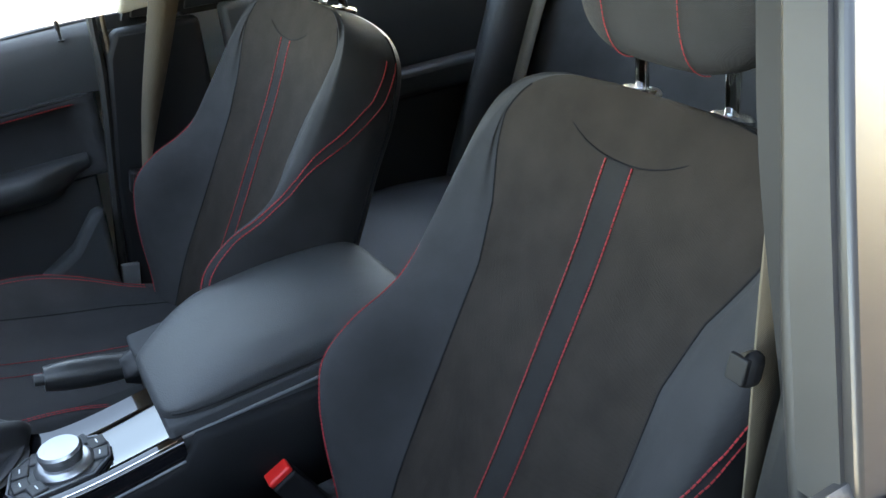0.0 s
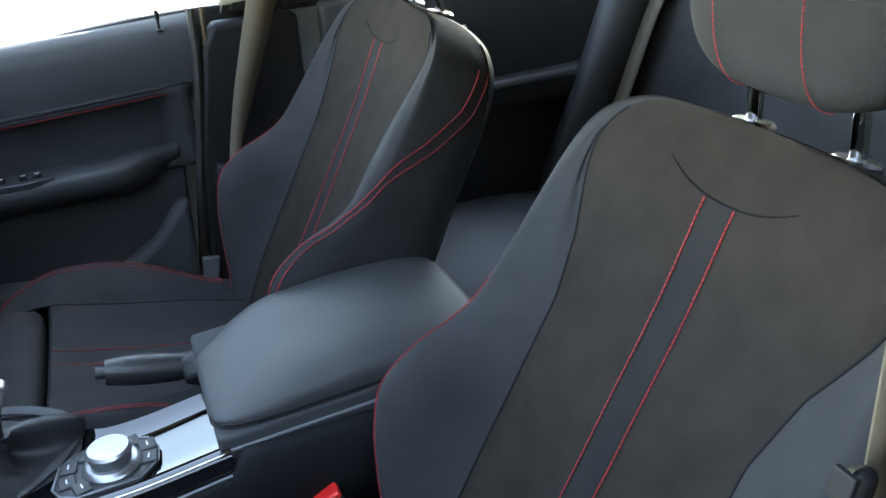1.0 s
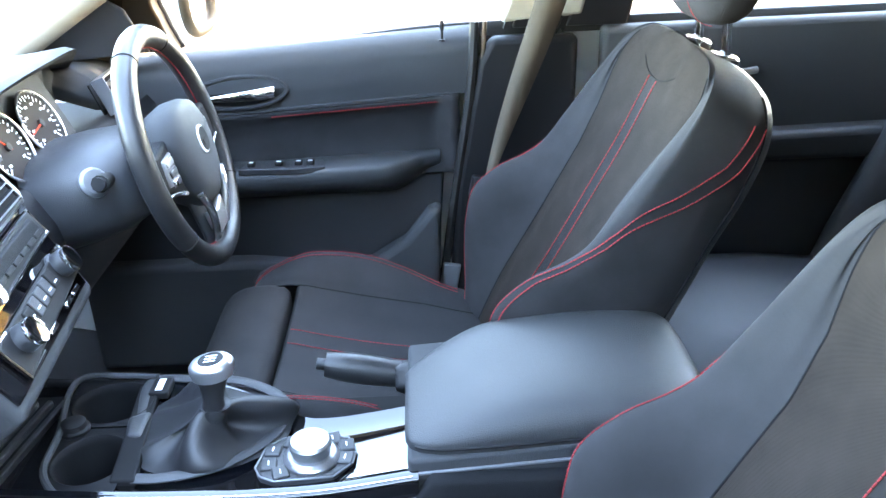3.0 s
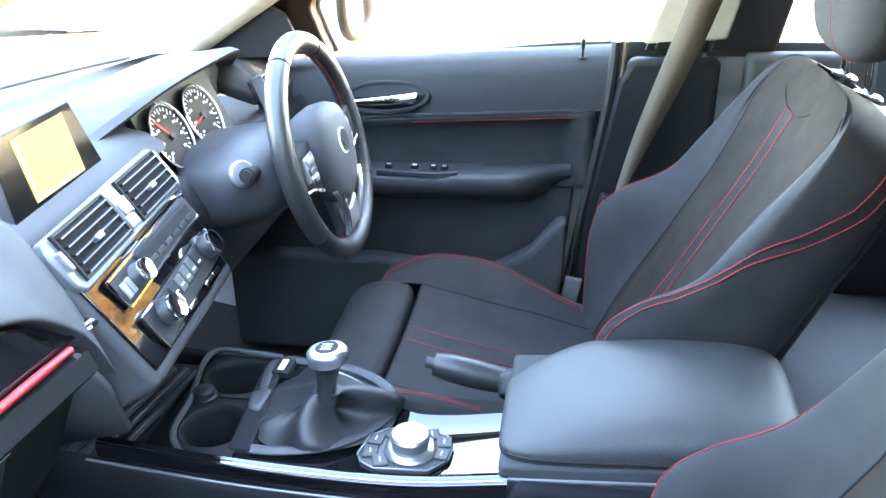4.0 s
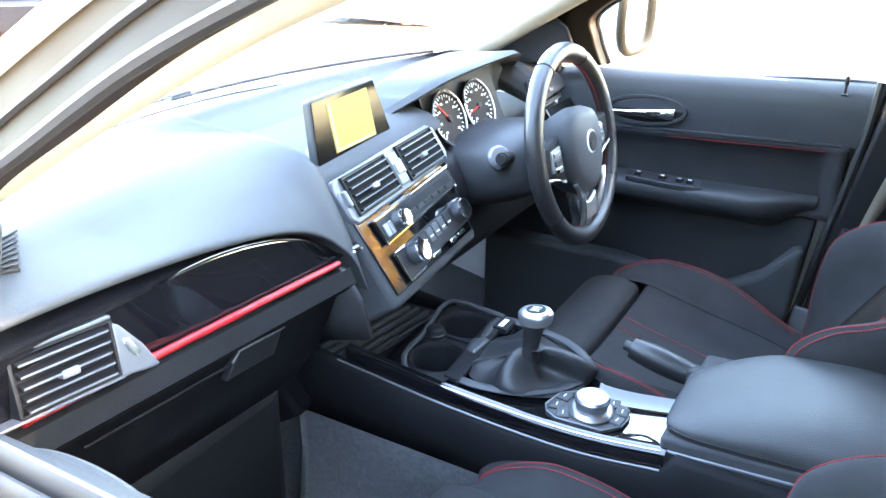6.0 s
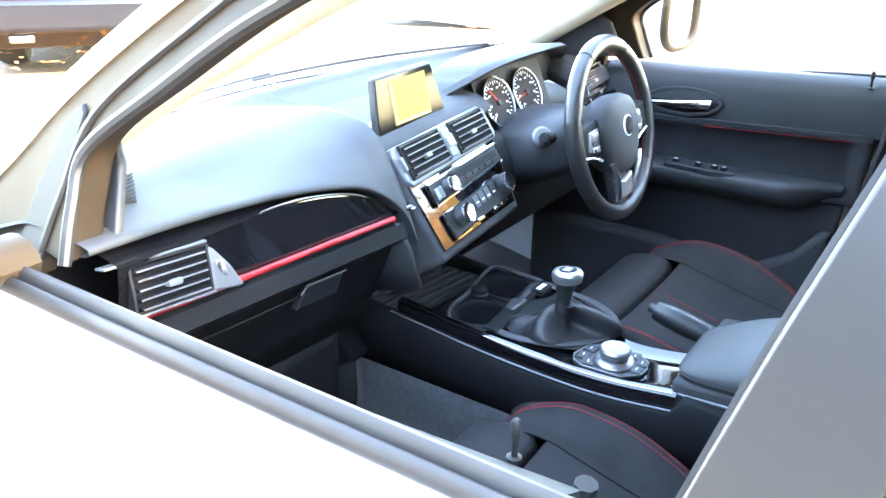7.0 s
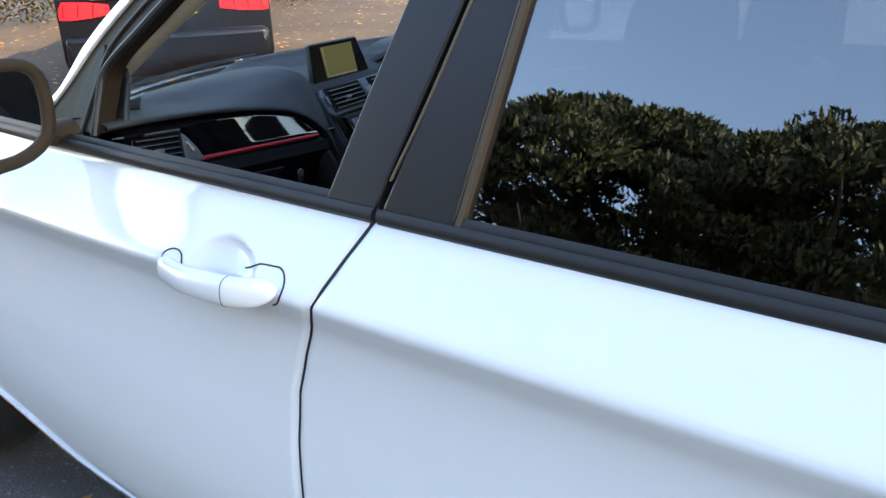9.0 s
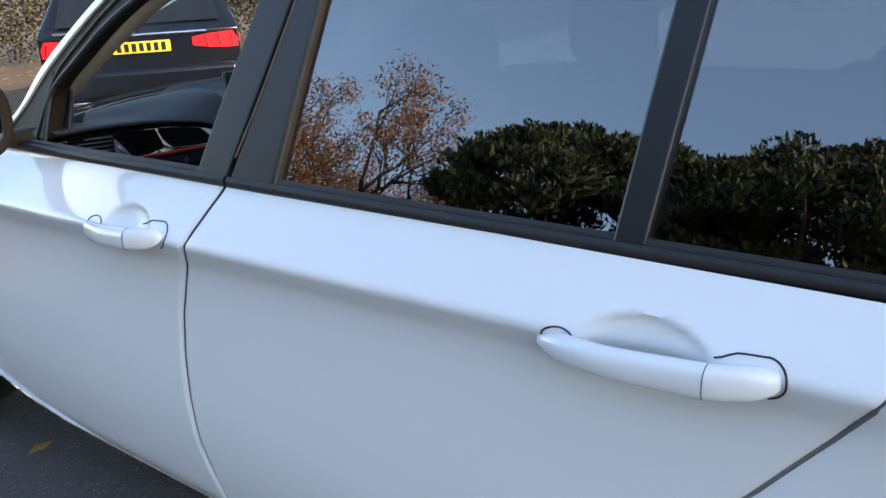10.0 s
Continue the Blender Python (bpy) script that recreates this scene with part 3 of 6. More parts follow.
rear_glass = part("rear_window", grid([[(1.60 + 0.36 * i / 6, y * (1 + 0.1 * i / 6), 1.34 - 0.36 * i / 6) for y in np.linspace(-0.58, 0.58, 9)] for i in range(7)]), TINT, car)
for y0, y1, zz in ((-0.50, 0.05, 0.0), (0.02, 0.62, 0.0)):
    pts = [(-1.27 + 0.24 * (y / 0.735) ** 2 + 0.012 + 0.03 * (y - y0), y, 0.938 + 0.02 * (y - y0)) for y in np.linspace(y0, y1, 12)]
    part("wiper", tube(pts, 0.004, 6), RUBBER, car, "black windscreen wiper")


def mirror(s):
    m = thing("door_mirror", "white wing mirror with a black surround on the front door", "mirror", "wing mirrors")
    cx, cz, cy = -0.765, 1.018, s * 0.945
    rings = []
    for i, (dx, k) in enumerate(((-0.085, 0.25), (-0.075, 0.62), (-0.05, 0.88), (-0.01, 1.0), (0.035, 1.0), (0.052, 0.97))):
        ring = []
        for j in range(28):
            q = 2 * math.pi * j / 28
            c, sn = math.cos(q), math.sin(q)
            ring.append((cx + dx, cy + 0.118 * k * math.copysign(abs(c) ** 0.62, c), cz + 0.084 * k * math.copysign(abs(sn) ** 0.62, sn) - 0.012 * s * c * k))
        rings.append(ring)
    part("shell", loft(rings), WHITE, m, "white mirror cap", sharp=70)
    def rim(k, dx):
        return [(cx + dx, cy + 0.118 * k * math.copysign(abs(math.cos(q)) ** 0.62, math.cos(q)), cz + 0.084 * k * math.copysign(abs(math.sin(q)) ** 0.62, math.sin(q)) - 0.012 * s * math.cos(q) * k) for q in [2 * math.pi * j / 28 for j in range(28)]]
    part("surround", tube(rim(0.955, 0.055), 0.011, 10, True), FRAMEDARK, m, "black mirror surround")
    part("glass", loft([rim(0.92, 0.050), rim(0.92, 0.0535)]), material("mirror_silver", (0.85, 0.86, 0.88), 0.01, metal=1.0), m, "mirror glass")
    part("foot", loft([[(cx - 0.02 + 0.035 * math.cos(q), s * yy, 0.958 + 0.022 * math.sin(q) + zz) for q in [2 * math.pi * j / 12 for j in range(12)]] for yy, zz in ((0.76, 0.0), (0.80, 0.0), (0.86, 0.02))]), FRAMEDARK, m)


mirror(-1)
mirror(1)


# ---- cabin shell ----
for s in (-1, 1):
    cream_a = part("pillar_trim", tube([(x + 0.02, side_y(x, z, s) - s * 0.055, z) for x, z in curve([(-1.020, 0.950), (-0.836, 1.065), (-0.659, 1.170), (-0.470, 1.267), (-0.251, 1.343)], 24)], 0.034, 10), CREAM, None, sharp=80)
    tagged(cream_a, "cream windscreen pillar cover inside the car", "pillar trim", kind="structure")
    # B-pillar: cream above, black below
    up = thing("pillar_trim", "cream upper door-pillar cover with a black lower half", "pillar trim", kind="structure")
    if s > 0:
        part("upper_cover", side_band([(-0.115, 0.966), (-0.075, 1.10), (-0.03, 1.25), (-0.01, 1.36)], [(0.035, 0.976), (0.055, 1.10), (0.08, 1.25), (0.10, 1.36)], 0.026, -0.022, s), CREAM, up, bevel=0.008)
    else:
        part("upper_cover", side_band([(-0.018, 0.966), (0.012, 1.06), (0.041, 1.15), (0.072, 1.25), (0.102, 1.345)], [(0.060, 0.966), (0.080, 1.06), (0.105, 1.15), (0.13, 1.25), (0.15, 1.345)], 0.014, -0.088, s), CREAM, up, bevel=0.005)
        part("body_seal", tube([(x, side_y(x, z, s) + 0.050, z) for x, z in curve([(-0.090, 0.86), (-0.062, 0.98), (-0.036, 1.06), (-0.006, 1.15), (0.026, 1.25), (0.055, 1.34)], 24)], 0.0065, 10), RUBBER, up, "rubber door-opening seal")
        part("inner_post", side_band([(-0.046, 0.93), (-0.022, 1.06), (0.008, 1.16), (0.038, 1.27), (0.068, 1.35)], [(0.10, 0.93), (0.12, 1.06), (0.14, 1.16), (0.16, 1.27), (0.17, 1.35)], 0.03, -0.055, s), DARK, up, "dark inner door post")
    lowb = part("lower_cover", prism(([(-0.235, 0.30), (-0.205, 0.66), (-0.160, 0.90), (-0.135, 0.945), (0.024, 0.945), (0.02, 0.60), (0.0, 0.30)] if s > 0 else [(-0.10, 0.30), (-0.09, 0.66), (-0.062, 0.88), (-0.046, 0.965), (0.024, 0.965), (0.02, 0.60), (0.0, 0.30)]), s * 0.705, s * 0.745), DARK, up, "black lower pillar cover", bevel=0.012)
part("carpet", grid([[(x, y, 0.215 + (0.20 * max(0, (-0.98 - x) / 0.35) ** 1.3 if x < -0.98 else 0)) for y in np.linspace(-0.74, 0.74, 12)] for x in np.linspace(-1.38, 1.5, 30)]), CARPET)
tagged(bpy.data.objects["carpet"], "dark grey floor carpet", "carpet", kind="structure")
tagged(part("bulkhead", box(-1.42, -1.36, -0.74, 0.74, 0.2, 0.84), DARK), "dark footwell bulkhead", "wall", kind="structure")
tagged(part("boot_wall", box(1.42, 1.46, -0.72, 0.72, 0.2, 0.95), CARPET), "dark boot wall behind the rear seats", "wall", kind="structure")


# ---- door trims ----
def door_trim(s):
    """The inside of a front door: sill top, insert, armrest, pocket."""
    d = thing("door_trim", "black front door lining with a red-stitched insert", "door lining", "front door linings")
    Y = lambda y: s * y
    # sill roll under the glass
    rows = []
    for x in np.linspace(-0.80, -0.165, 24):
        zt = 0.955 + 0.055 * (x + 0.174) - (0.024 if s < 0 else 0.0)
        rows.append([(x, Y(0.775), zt + 0.004), (x, Y(0.745), zt + 0.004), (x, Y(0.722), zt - 0.008), (x, Y(0.712), zt - 0.035), (x, Y(0.716), zt - 0.080), (x, Y(0.722), zt - 0.112), (x, Y(0.775), zt - 0.115)])
    part("sill_roll", loft(rows), SOFT, d, "soft-touch sill under the glass", sharp=60)
    # concave insert
    rows = []
    for x in np.linspace(-0.80, -0.195, 40):
        zt = 0.845 + 0.055 * (x + 0.174)
        edge = 1 - smoothstep(-0.24, -0.205, x)
        row = []
        for w in np.linspace(0, 1, 12):
            z = zt - w * 0.155
            row.append((x, Y(0.722 + 0.030 * math.sin(math.pi * w) ** 0.7 * edge), z))
        rows.append(row)
    part("insert", grid(rows), FABRIC, d, "dark recessed insert", solid=0.01)
    part("insert_piping", tube([(x, Y(0.7185), 0.846 + 0.055 * (x + 0.174)) for x in np.linspace(-0.80, -0.215, 20)] + [(-0.203, Y(0.7185), 0.838), (-0.200, Y(0.7185), 0.82), (-0.206, Y(0.72), 0.76), (-0.215, Y(0.72), 0.70)], 0.0035, 6), PLASTIC, d)
    part("stitching", dashes([(x, Y(0.7205), 0.832 + 0.055 * (x + 0.174)) for x in np.linspace(-0.55, -0.225, 20)], r=0.0018), REDSTITCH, d, "red stitching")
    # armrest with switch panel
    rows = []
    for u in np.linspace(0, 1, 30):
        x = -0.80 + 0.565 * u
        top = 0.712 + 0.018 * u
        out = 0.058 * (1 - 0.96 * smoothstep(0.80, 1.0, u)) * (0.8 + 0.2 * smoothstep(0, 0.4, u))
        h = (0.052 + 0.012 * u) * (1 - 0.55 * smoothstep(0.84, 1.0, u))
        rows.append([(x, Y(0.735), top + 0.002), (x, Y(0.725 - out * 0.9), top), (x, Y(0.722 - out), top - 0.008), (x, Y(0.722 - out * 0.95), top - h * 0.6), (x, Y(0.728 - out * 0.45), top - h * 1.05), (x, Y(0.735), top - h * 1.15)])
    part("armrest", loft(rows), LEATHER, d, "padded door armrest", sharp=60)
    sp = part("switch_panel", prism([(-0.615, Y(0.668)), (-0.50, Y(0.662)), (-0.452, Y(0.672)), (-0.46, Y(0.712)), (-0.60, Y(0.714))], 0.716, 0.7275, "z"), PLASTIC, d, "window switch panel", bevel=0.002)
    for kx in (-0.592, -0.540, -0.503, -0.481):
        part("window_switch", xf(box(-0.007, 0.007, -0.008, 0.008, 0, 0.008), pose(kx, Y(0.687), 0.7265, 0, 0, 0)), DARK, sp, bevel=0.002)
        part("switch_mark", box(kx - 0.004, kx + 0.004, Y(0.6865) - 0.002, Y(0.6865) + 0.002, 0.7345, 0.7352), MARK, sp)
    # lower panel and map pocket
    part("lower_panel", prism([(-0.95, 0.28), (-0.95, 0.72), (-0.225, 0.72), (-0.262, 0.28)], Y(0.728), Y(0.745)), PLASTIC, d, bevel=0.006)
    pk = [(-0.95, 0.53), (-0.62, 0.533), (-0.46, 0.515), (-0.38, 0.522), (-0.31, 0.565), (-0.262, 0.625), (-0.236, 0.634), (-0.252, 0.30), (-0.95, 0.30)]
    part("map_pocket", prism(pk, Y(0.672), Y(0.722)), SOFT, d, "bulging door pocket", bevel=0.014)
    # release handle in its oval bowl
    bowl = part("handle_bowl", tube([(-0.60 + 0.085 * math.cos(q), Y(0.714), 0.862 + 0.030 * math.sin(q) + 0.055 * 0.085 * math.cos(q)) for q in [2 * math.pi * j / 32 for j in range(32)]], 0.0045, 6, True), PLASTIC, d)
    part("bowl_back", loft([[(-0.60 + 0.083 * r * math.cos(q), Y(yy), 0.862 + 0.029 * r * math.sin(q)) for q in [2 * math.pi * j / 28 for j in range(28)]] for r, yy in ((1, 0.715), (0.85, 0.7165), (0.4, 0.7175), (0.05, 0.7178))]), DARK, bowl)
    part("release_lever", loft([[(x, Y(0.709 - 0.006 * math.sin(math.pi * u)) + 0.004 * math.cos(q), 0.851 + 0.010 * u + (0.005 + 0.007 * u) * math.sin(q)) for q in [2 * math.pi * j / 10 for j in range(10)]] for u, x in [(k / 11, -0.672 + 0.135 * k / 11) for k in range(12)]]), CHROME, bowl, "chrome inner release lever")
    # lock pin
    part("lock_pin", lathe([(0.006, 0), (0.006, 0.003), (0.0025, 0.004), (0.0025, 0.018), (0.0042, 0.022), (0.0042, 0.034), (0.002, 0.037)], 12, pose(-0.224, Y(0.716), 0.942 if s > 0 else 0.920)), DARK, d, "black lock pin")
    # dark sail cover at the mirror
    part("sail_cover", side_panel([(-0.95, 0.94), (-0.74, 0.95), (-0.762, 1.03), (-0.80, 1.06), (-0.88, 1.03)], 0.012, -0.05, s), PLASTIC, d, "black triangular mirror cover", bevel=0.004)
    part("door_edge_seal", tube(curve([(-0.165, Y(0.715), 0.975 if s > 0 else 0.925), (-0.175, Y(0.712), 0.85), (-0.212, Y(0.712), 0.62), (-0.240, Y(0.712), 0.45), (-0.285, Y(0.712), 0.33)], 30), 0.009, 8), RUBBER, d, "rubber door seal")
    if s > 0:
        part("door_edge_trim", tube(curve([(-0.146, 0.716, 0.975), (-0.156, 0.713, 0.85), (-0.178, 0.713, 0.72), (-0.192, 0.713, 0.64)], 20), 0.0045, 8), BRONZE, d, "tan-coloured door edge seal")
    return d


door_trim(1)
door_trim(-1)


def rear_door_trim(s):
    d = thing("door_trim", "black rear door lining with a grab handle", "door lining", "rear door linings")
    Y = lambda y: s * y
    part("upper_panel", prism([(0.07, 0.68), (0.07, 0.955), (1.2, 0.965), (1.2, 0.68)], Y(0.715), Y(0.76)), SOFT, d, bevel=0.012)
    part("lower_panel", prism([(0.07, 0.28), (0.07, 0.69), (0.8, 0.69), (0.75, 0.28)], Y(0.725), Y(0.76)), PLASTIC, d, bevel=0.01)
    part("armrest", prism([(0.25, 0.70), (0.25, 0.755), (0.75, 0.765), (0.80, 0.70)], Y(0.665), Y(0.72)), LEATHER, d, bevel=0.014)
    part("release_lever", tube([(0.22, Y(0.71), 0.86), (0.30, Y(0.70), 0.863), (0.36, Y(0.708), 0.868)], 0.007, 8), SILVER, d)
    part("lock_pin", lathe([(0.006, 0), (0.0025, 0.004), (0.0025, 0.018), (0.0042, 0.022), (0.0042, 0.034), (0.002, 0.037)], 12, pose(0.86, Y(0.716), 0.962)), DARK, d)


rear_door_trim(1)
rear_door_trim(-1)


# ---- front belts on the far pillar ----
def seat_belt(s):
    b = thing("seat_belt", "grey-beige seat belt hanging on the door pillar", "seat belt", "front seat belts")
    if s > 0:
        path = curve([(0.030, 0.630, 1.25), (-0.040, 0.665, 1.00), (-0.115, 0.680, 0.78), (-0.150, 0.670, 0.66), (-0.16, 0.665, 0.52)], 30)
        gx, gy, gz = -0.165, 0.672, 0.672
    else:
        path = curve([(0.060, -0.630, 1.25), (0.020, -0.660, 1.06), (-0.012, -0.680, 0.95), (-0.03, -0.690, 0.80), (-0.04, -0.690, 0.52)], 30)
        gx, gy, gz = -0.050, -0.690, 0.957
    rows = []
    for i, p in enumerate(path):
        k = i / 29
        tw = 0.029 * (1 - (0.72 if s > 0 else 0.45) * smoothstep(0.22, 0.72, k))
        rows.append([(p[0] - tw, p[1], p[2] - 0.004), (p[0] + tw, p[1] - s * 0.012 * k, p[2] + 0.004)])
    part("webbing", grid(rows), WEBBING, b, solid=0.0018)
    part("upper_anchor", xf(box(-0.028, 0.028, -0.014, 0.014, -0.02, 0.03), pose(path[0][0], s * 0.635, 1.25, 0, 12, 0)), DARK, b, bevel=0.008)
    bs = 1.0 if s > 0 else 0.5
    part("belt_guide", xf(box(-0.016 * bs, 0.016 * bs, -0.012 * bs, 0.012 * bs, -0.022 * bs, 0.022 * bs), pose(gx, gy, gz, 0, 12, 0)), DARK, b, "black belt guide", bevel=0.006)
    part("guide_slot", xf(box(-0.004 * bs, 0.004 * bs, -0.013 * bs, 0.013 * bs, -0.016 * bs, 0.016 * bs), pose(gx - 0.007, gy - s * 0.002, gz + 0.002, 0, 12, 0)), DARK, b, bevel=0.001)
    part("lower_anchor", xf(box(-0.018, 0.018, -0.006, 0.006, -0.04, 0.04), pose(-0.225, s * 0.700, 0.46, 0, 10, 0)), GREYTRIM, b, bevel=0.004)


seat_belt(1)
seat_belt(-1)


# ---- seats ----
def ring_points(w, bol, t, px):
    """Half of a cross-section of a bolstered seat: (across, forward) from the middle of the front to the middle of the back."""
    lo = 0.008 * max(0.0, min(1.0, bol / 0.03))
    return [(0.0, 0.0), (0.30 * w, 0.001), (0.48 * w, 0.003), (px * w, lo), ((px + 0.30 * (0.93 - px)) * w, lo + 0.30 * bol), ((px + 0.66 * (0.93 - px)) * w, 0.78 * bol), (0.93 * w, bol), (0.985 * w, 0.80 * bol), (1.01 * w, 0.35 * bol),
            (1.01 * w, -0.25 * t), (0.985 * w, -0.6 * t), (0.89 * w, -0.90 * t), (0.60 * w, -1.02 * t), (0.30 * w, -1.04 * t), (0.0, -1.04 * t)]


def seat_surface(stations, nh, place, inset):
    """Rings through stations (h, w, bol, t), each point put in place by place(h, across, forward); also the h of each ring."""
    st = curve(stations, nh)
    rings = []
    for h, w, bol, t in st:
        half = curve(ring_points(w, bol, t, inset(h)), 61)
        full = [(a, f) for a, f in half] + [(-a, f) for a, f in half[-2:0:-1]]
        rings.append([place(h, a, f) for a, f in full])
    return rings, [float(q[0]) for q in st]


def along(ring, k):
    """A point of a ring at a broken index."""
    n = len(ring)
    i = math.floor(k)
    return Vector(ring[i % n]).lerp(Vector(ring[(i + 1) % n]), k - i)


def front_seat(label):
    """A sports seat: cushion with thigh extension, backrest, head restraint; red twin stitching. Its own x runs to the rear; 0,0,0 is under the hip."""
    seat = thing("car_seat", label, "car seat", "front seats")
    # backrest spine: h is height above ground
    spine = [(0.46, -0.128), (0.56, -0.080), (0.66, -0.022), (0.76, 0.032), (0.86, 0.085), (0.94, 0.122), (0.985, 0.146), (1.02, 0.180), (1.04, 0.21)]
    sp_s = [tuple(p) for p in curve(spine, 60)]
    sx = lambda h: lerp_table(sp_s, h)
    fw = Vector((-0.90, 0, 0.42))

    def place_b(h, a, f):
        return (sx(h) + fw.x * f, a, h + fw.z * f)
    st = [(0.44, 0.200, 0.018, 0.10), (0.50, 0.215, 0.042, 0.12), (0.56, 0.228, 0.074, 0.125), (0.61, 0.236, 0.100, 0.13), (0.655, 0.240, 0.113, 0.13), (0.70, 0.240, 0.094, 0.13), (0.735, 0.240, 0.062, 0.128), (0.765, 0.239, 0.044, 0.126), (0.82, 0.237, 0.034, 0.122), (0.88, 0.234, 0.024, 0.124),
          (0.925, 0.228, 0.013, 0.124), (0.955, 0.218, 0.004, 0.120), (0.975, 0.203, -0.003, 0.112), (0.990, 0.178, -0.006, 0.098), (1.000, 0.135, -0.006, 0.075), (1.004, 0.06, -0.004, 0.05)]
    inset = lambda h: lerp_table([(0.44, 0.66), (0.60, 0.62), (0.80, 0.61), (0.86, 0.68), (0.91, 0.80), (0.95, 0.88), (1.01, 0.88)], h)
    R, RH = seat_surface(st, 110, place_b, inset)
    n = len(R[0])                     # 120 points around
    seam, outer = 13, 45              # the seams between panel and bolster, and between bolster and shell
    rows_to = lambda lo, hi: [r for r, h in zip(R, RH) if lo <= h <= hi]

    def strip(rings, i0, i1):
        idx = [k % n for k in range(i0, i1 + 1)]
        return grid([[r[k] for k in idx] for r in rings])
    back = part("backrest", strip(R, -seam, seam), FABRIC_C, seat, "dark fabric backrest centre panel tinted for warm light", sharp=75)
    part("bolster", strip(R, seam, outer), FABRIC, seat, "dark fabric side bolster", sharp=75)
    part("bolster", strip(R, -outer, -seam), FABRIC, seat, "dark fabric side bolster", sharp=75)
    part("back_shell", strip(R, outer, n - outer), PLASTIC, seat, "black seat back", sharp=75)
    off = lambda p, d=0.0012: (p[0] + fw.x * d, p[1], p[2] + fw.z * d)
    for k in (1, -1):
        part("seam", tube([off(r[k * seam], -0.0006) for r in rows_to(0.46, 0.985)], 0.0017, 6), SLAT, back)
        part("seam", tube([r[k * outer] for r in rows_to(0.46, 0.99)], 0.0016, 6), SLAT, back)
    # twin seams down the middle, and the panel between
    for k in (1, -1):
        part("stitching", dashes([off(Vector(place_b(h, k * 0.019, 0.0)), 0.0016) for h in np.linspace(0.50, 0.945, 60)], r=0.0009), REDSTITCH, back, "red centre stitching")
    part("centre_strip", grid([[off(place_b(h, a, 0.0), 0.0010) for a in (-0.016, 0.0, 0.016)] for h in np.linspace(0.50, 0.945, 40)]), FABRIC_S, back, "darker strip between the stitch lines")
    # twin stitching over the crest of each bolster, then back along its side to the shoulder
    for side in (1, -1):
        for dk in (0.0, 2.1):
            pts = []
            for r, h in zip(R, RH):
                if 0.47 < h < 0.965:
                    k = lerp_table([(0.47, 26.5), (0.70, 26.2), (0.75, 27.0), (0.80, 31.5), (0.857, 37.0), (0.91, 41.0), (0.965, 43.0)], h) + dk
                    p = along(r, side * k)
                    out = Vector((-0.0009, side * 0.0006, 0.0006)) if k < 31 else Vector((-0.0002, side * 0.0013, 0.0))
                    pts.append(p + out)
            part("stitching", dashes(pts, r=0.0009), REDSTITCH, back, "red bolster stitching")
    # shallow smile-shaped seam below the head restraint
    part("seam", tube([off(place_b(0.946 + 0.040 * abs(a / 0.115) ** 2.3, a, 0.0), 0.0014) for a in np.linspace(-0.115, 0.115, 28)], 0.0009, 6), SLAT, back)
    # cushion
    top = [(-0.04, 0.468), (-0.10, 0.474), (-0.195, 0.487), (-0.315, 0.508), (-0.40, 0.528), (-0.455, 0.541), (-0.56, 0.546)]
    top_s = [tuple(p) for p in curve(top, 40)][::-1]

    def place_c(h, a, f):
        return (h, a, lerp_table(top_s, h) + f)
    cs = [(-0.05, 0.20, 0.004, 0.10), (-0.12, 0.228, 0.008, 0.13), (-0.19, 0.244, 0.020, 0.15), (-0.26, 0.252, 0.044, 0.17), (-0.33, 0.256, 0.058, 0.19), (-0.40, 0.256, 0.052, 0.20), (-0.46, 0.253, 0.034, 0.21), (-0.51, 0.246, 0.010, 0.20), (-0.535, 0.236, -0.010, 0.18), (-0.545, 0.225, -0.03, 0.16)]
    C, CX = seat_surface(cs, 80, place_c, lambda h: 0.66)
    panel = [r for r, h in zip(C, CX) if h > -0.452]
    cush = part("cushion", strip(panel, -seam, seam), FABRIC, seat, "dark fabric seat cushion with faint creases", sharp=75)
    part("cushion_nose", grid([[(p[0] - 0.006 * (d > 0), p[1], p[2] - d) for p in [panel[-1][k % n] for k in range(-seam, seam + 1)]] for d in (0.0, 0.006, 0.03, 0.12)]), FABRIC, seat, sharp=75)
    part("cushion_bolster", strip(C, seam, 36), FABRIC, seat, "raised thigh bolster", sharp=75)
    part("cushion_bolster", strip(C, -36, -seam), FABRIC, seat, "raised thigh bolster", sharp=75)
    part("cushion_base", join(strip(C, 36, n - 36), ([tuple(p) for p in C[-1]], [tuple(range(n))]), ([tuple(p) for p in C[0]], [tuple(range(n))])), PLASTIC, seat, "black seat base", sharp=75)
    for k in (1, -1):
        part("seam", tube([(r[k * seam][0], r[k * seam][1], r[k * seam][2] - 0.0005) for r in C[4:78]], 0.0018, 6), SLAT, cush)
        part("stitching", dashes([(h, k * 0.022, lerp_table(top_s, h) + 0.0012) for h in np.linspace(-0.12, -0.45, 40)], r=0.0008), REDSTITCH, cush, "red centre stitching")
        for dk in (0.0, 2.0):
            part("stitching", dashes([along(r, k * (24.0 + dk)) + Vector((0, 0, 0.0012)) for r in C[14:76]], r=0.0008), REDSTITCH, cush, "red bolster stitching")
    # thigh support ahead of a gap, between the bolsters
    prof = [(-0.470, 0.42), (-0.466, 0.48), (-0.466, 0.528), (-0.471, 0.542), (-0.484, 0.550), (-0.51, 0.553), (-0.545, 0.549), (-0.574, 0.535), (-0.593, 0.508), (-0.600, 0.470), (-0.592, 0.43), (-0.565, 0.405)]
    prof = [tuple(p) for p in curve(prof, 40)]
    rows = []
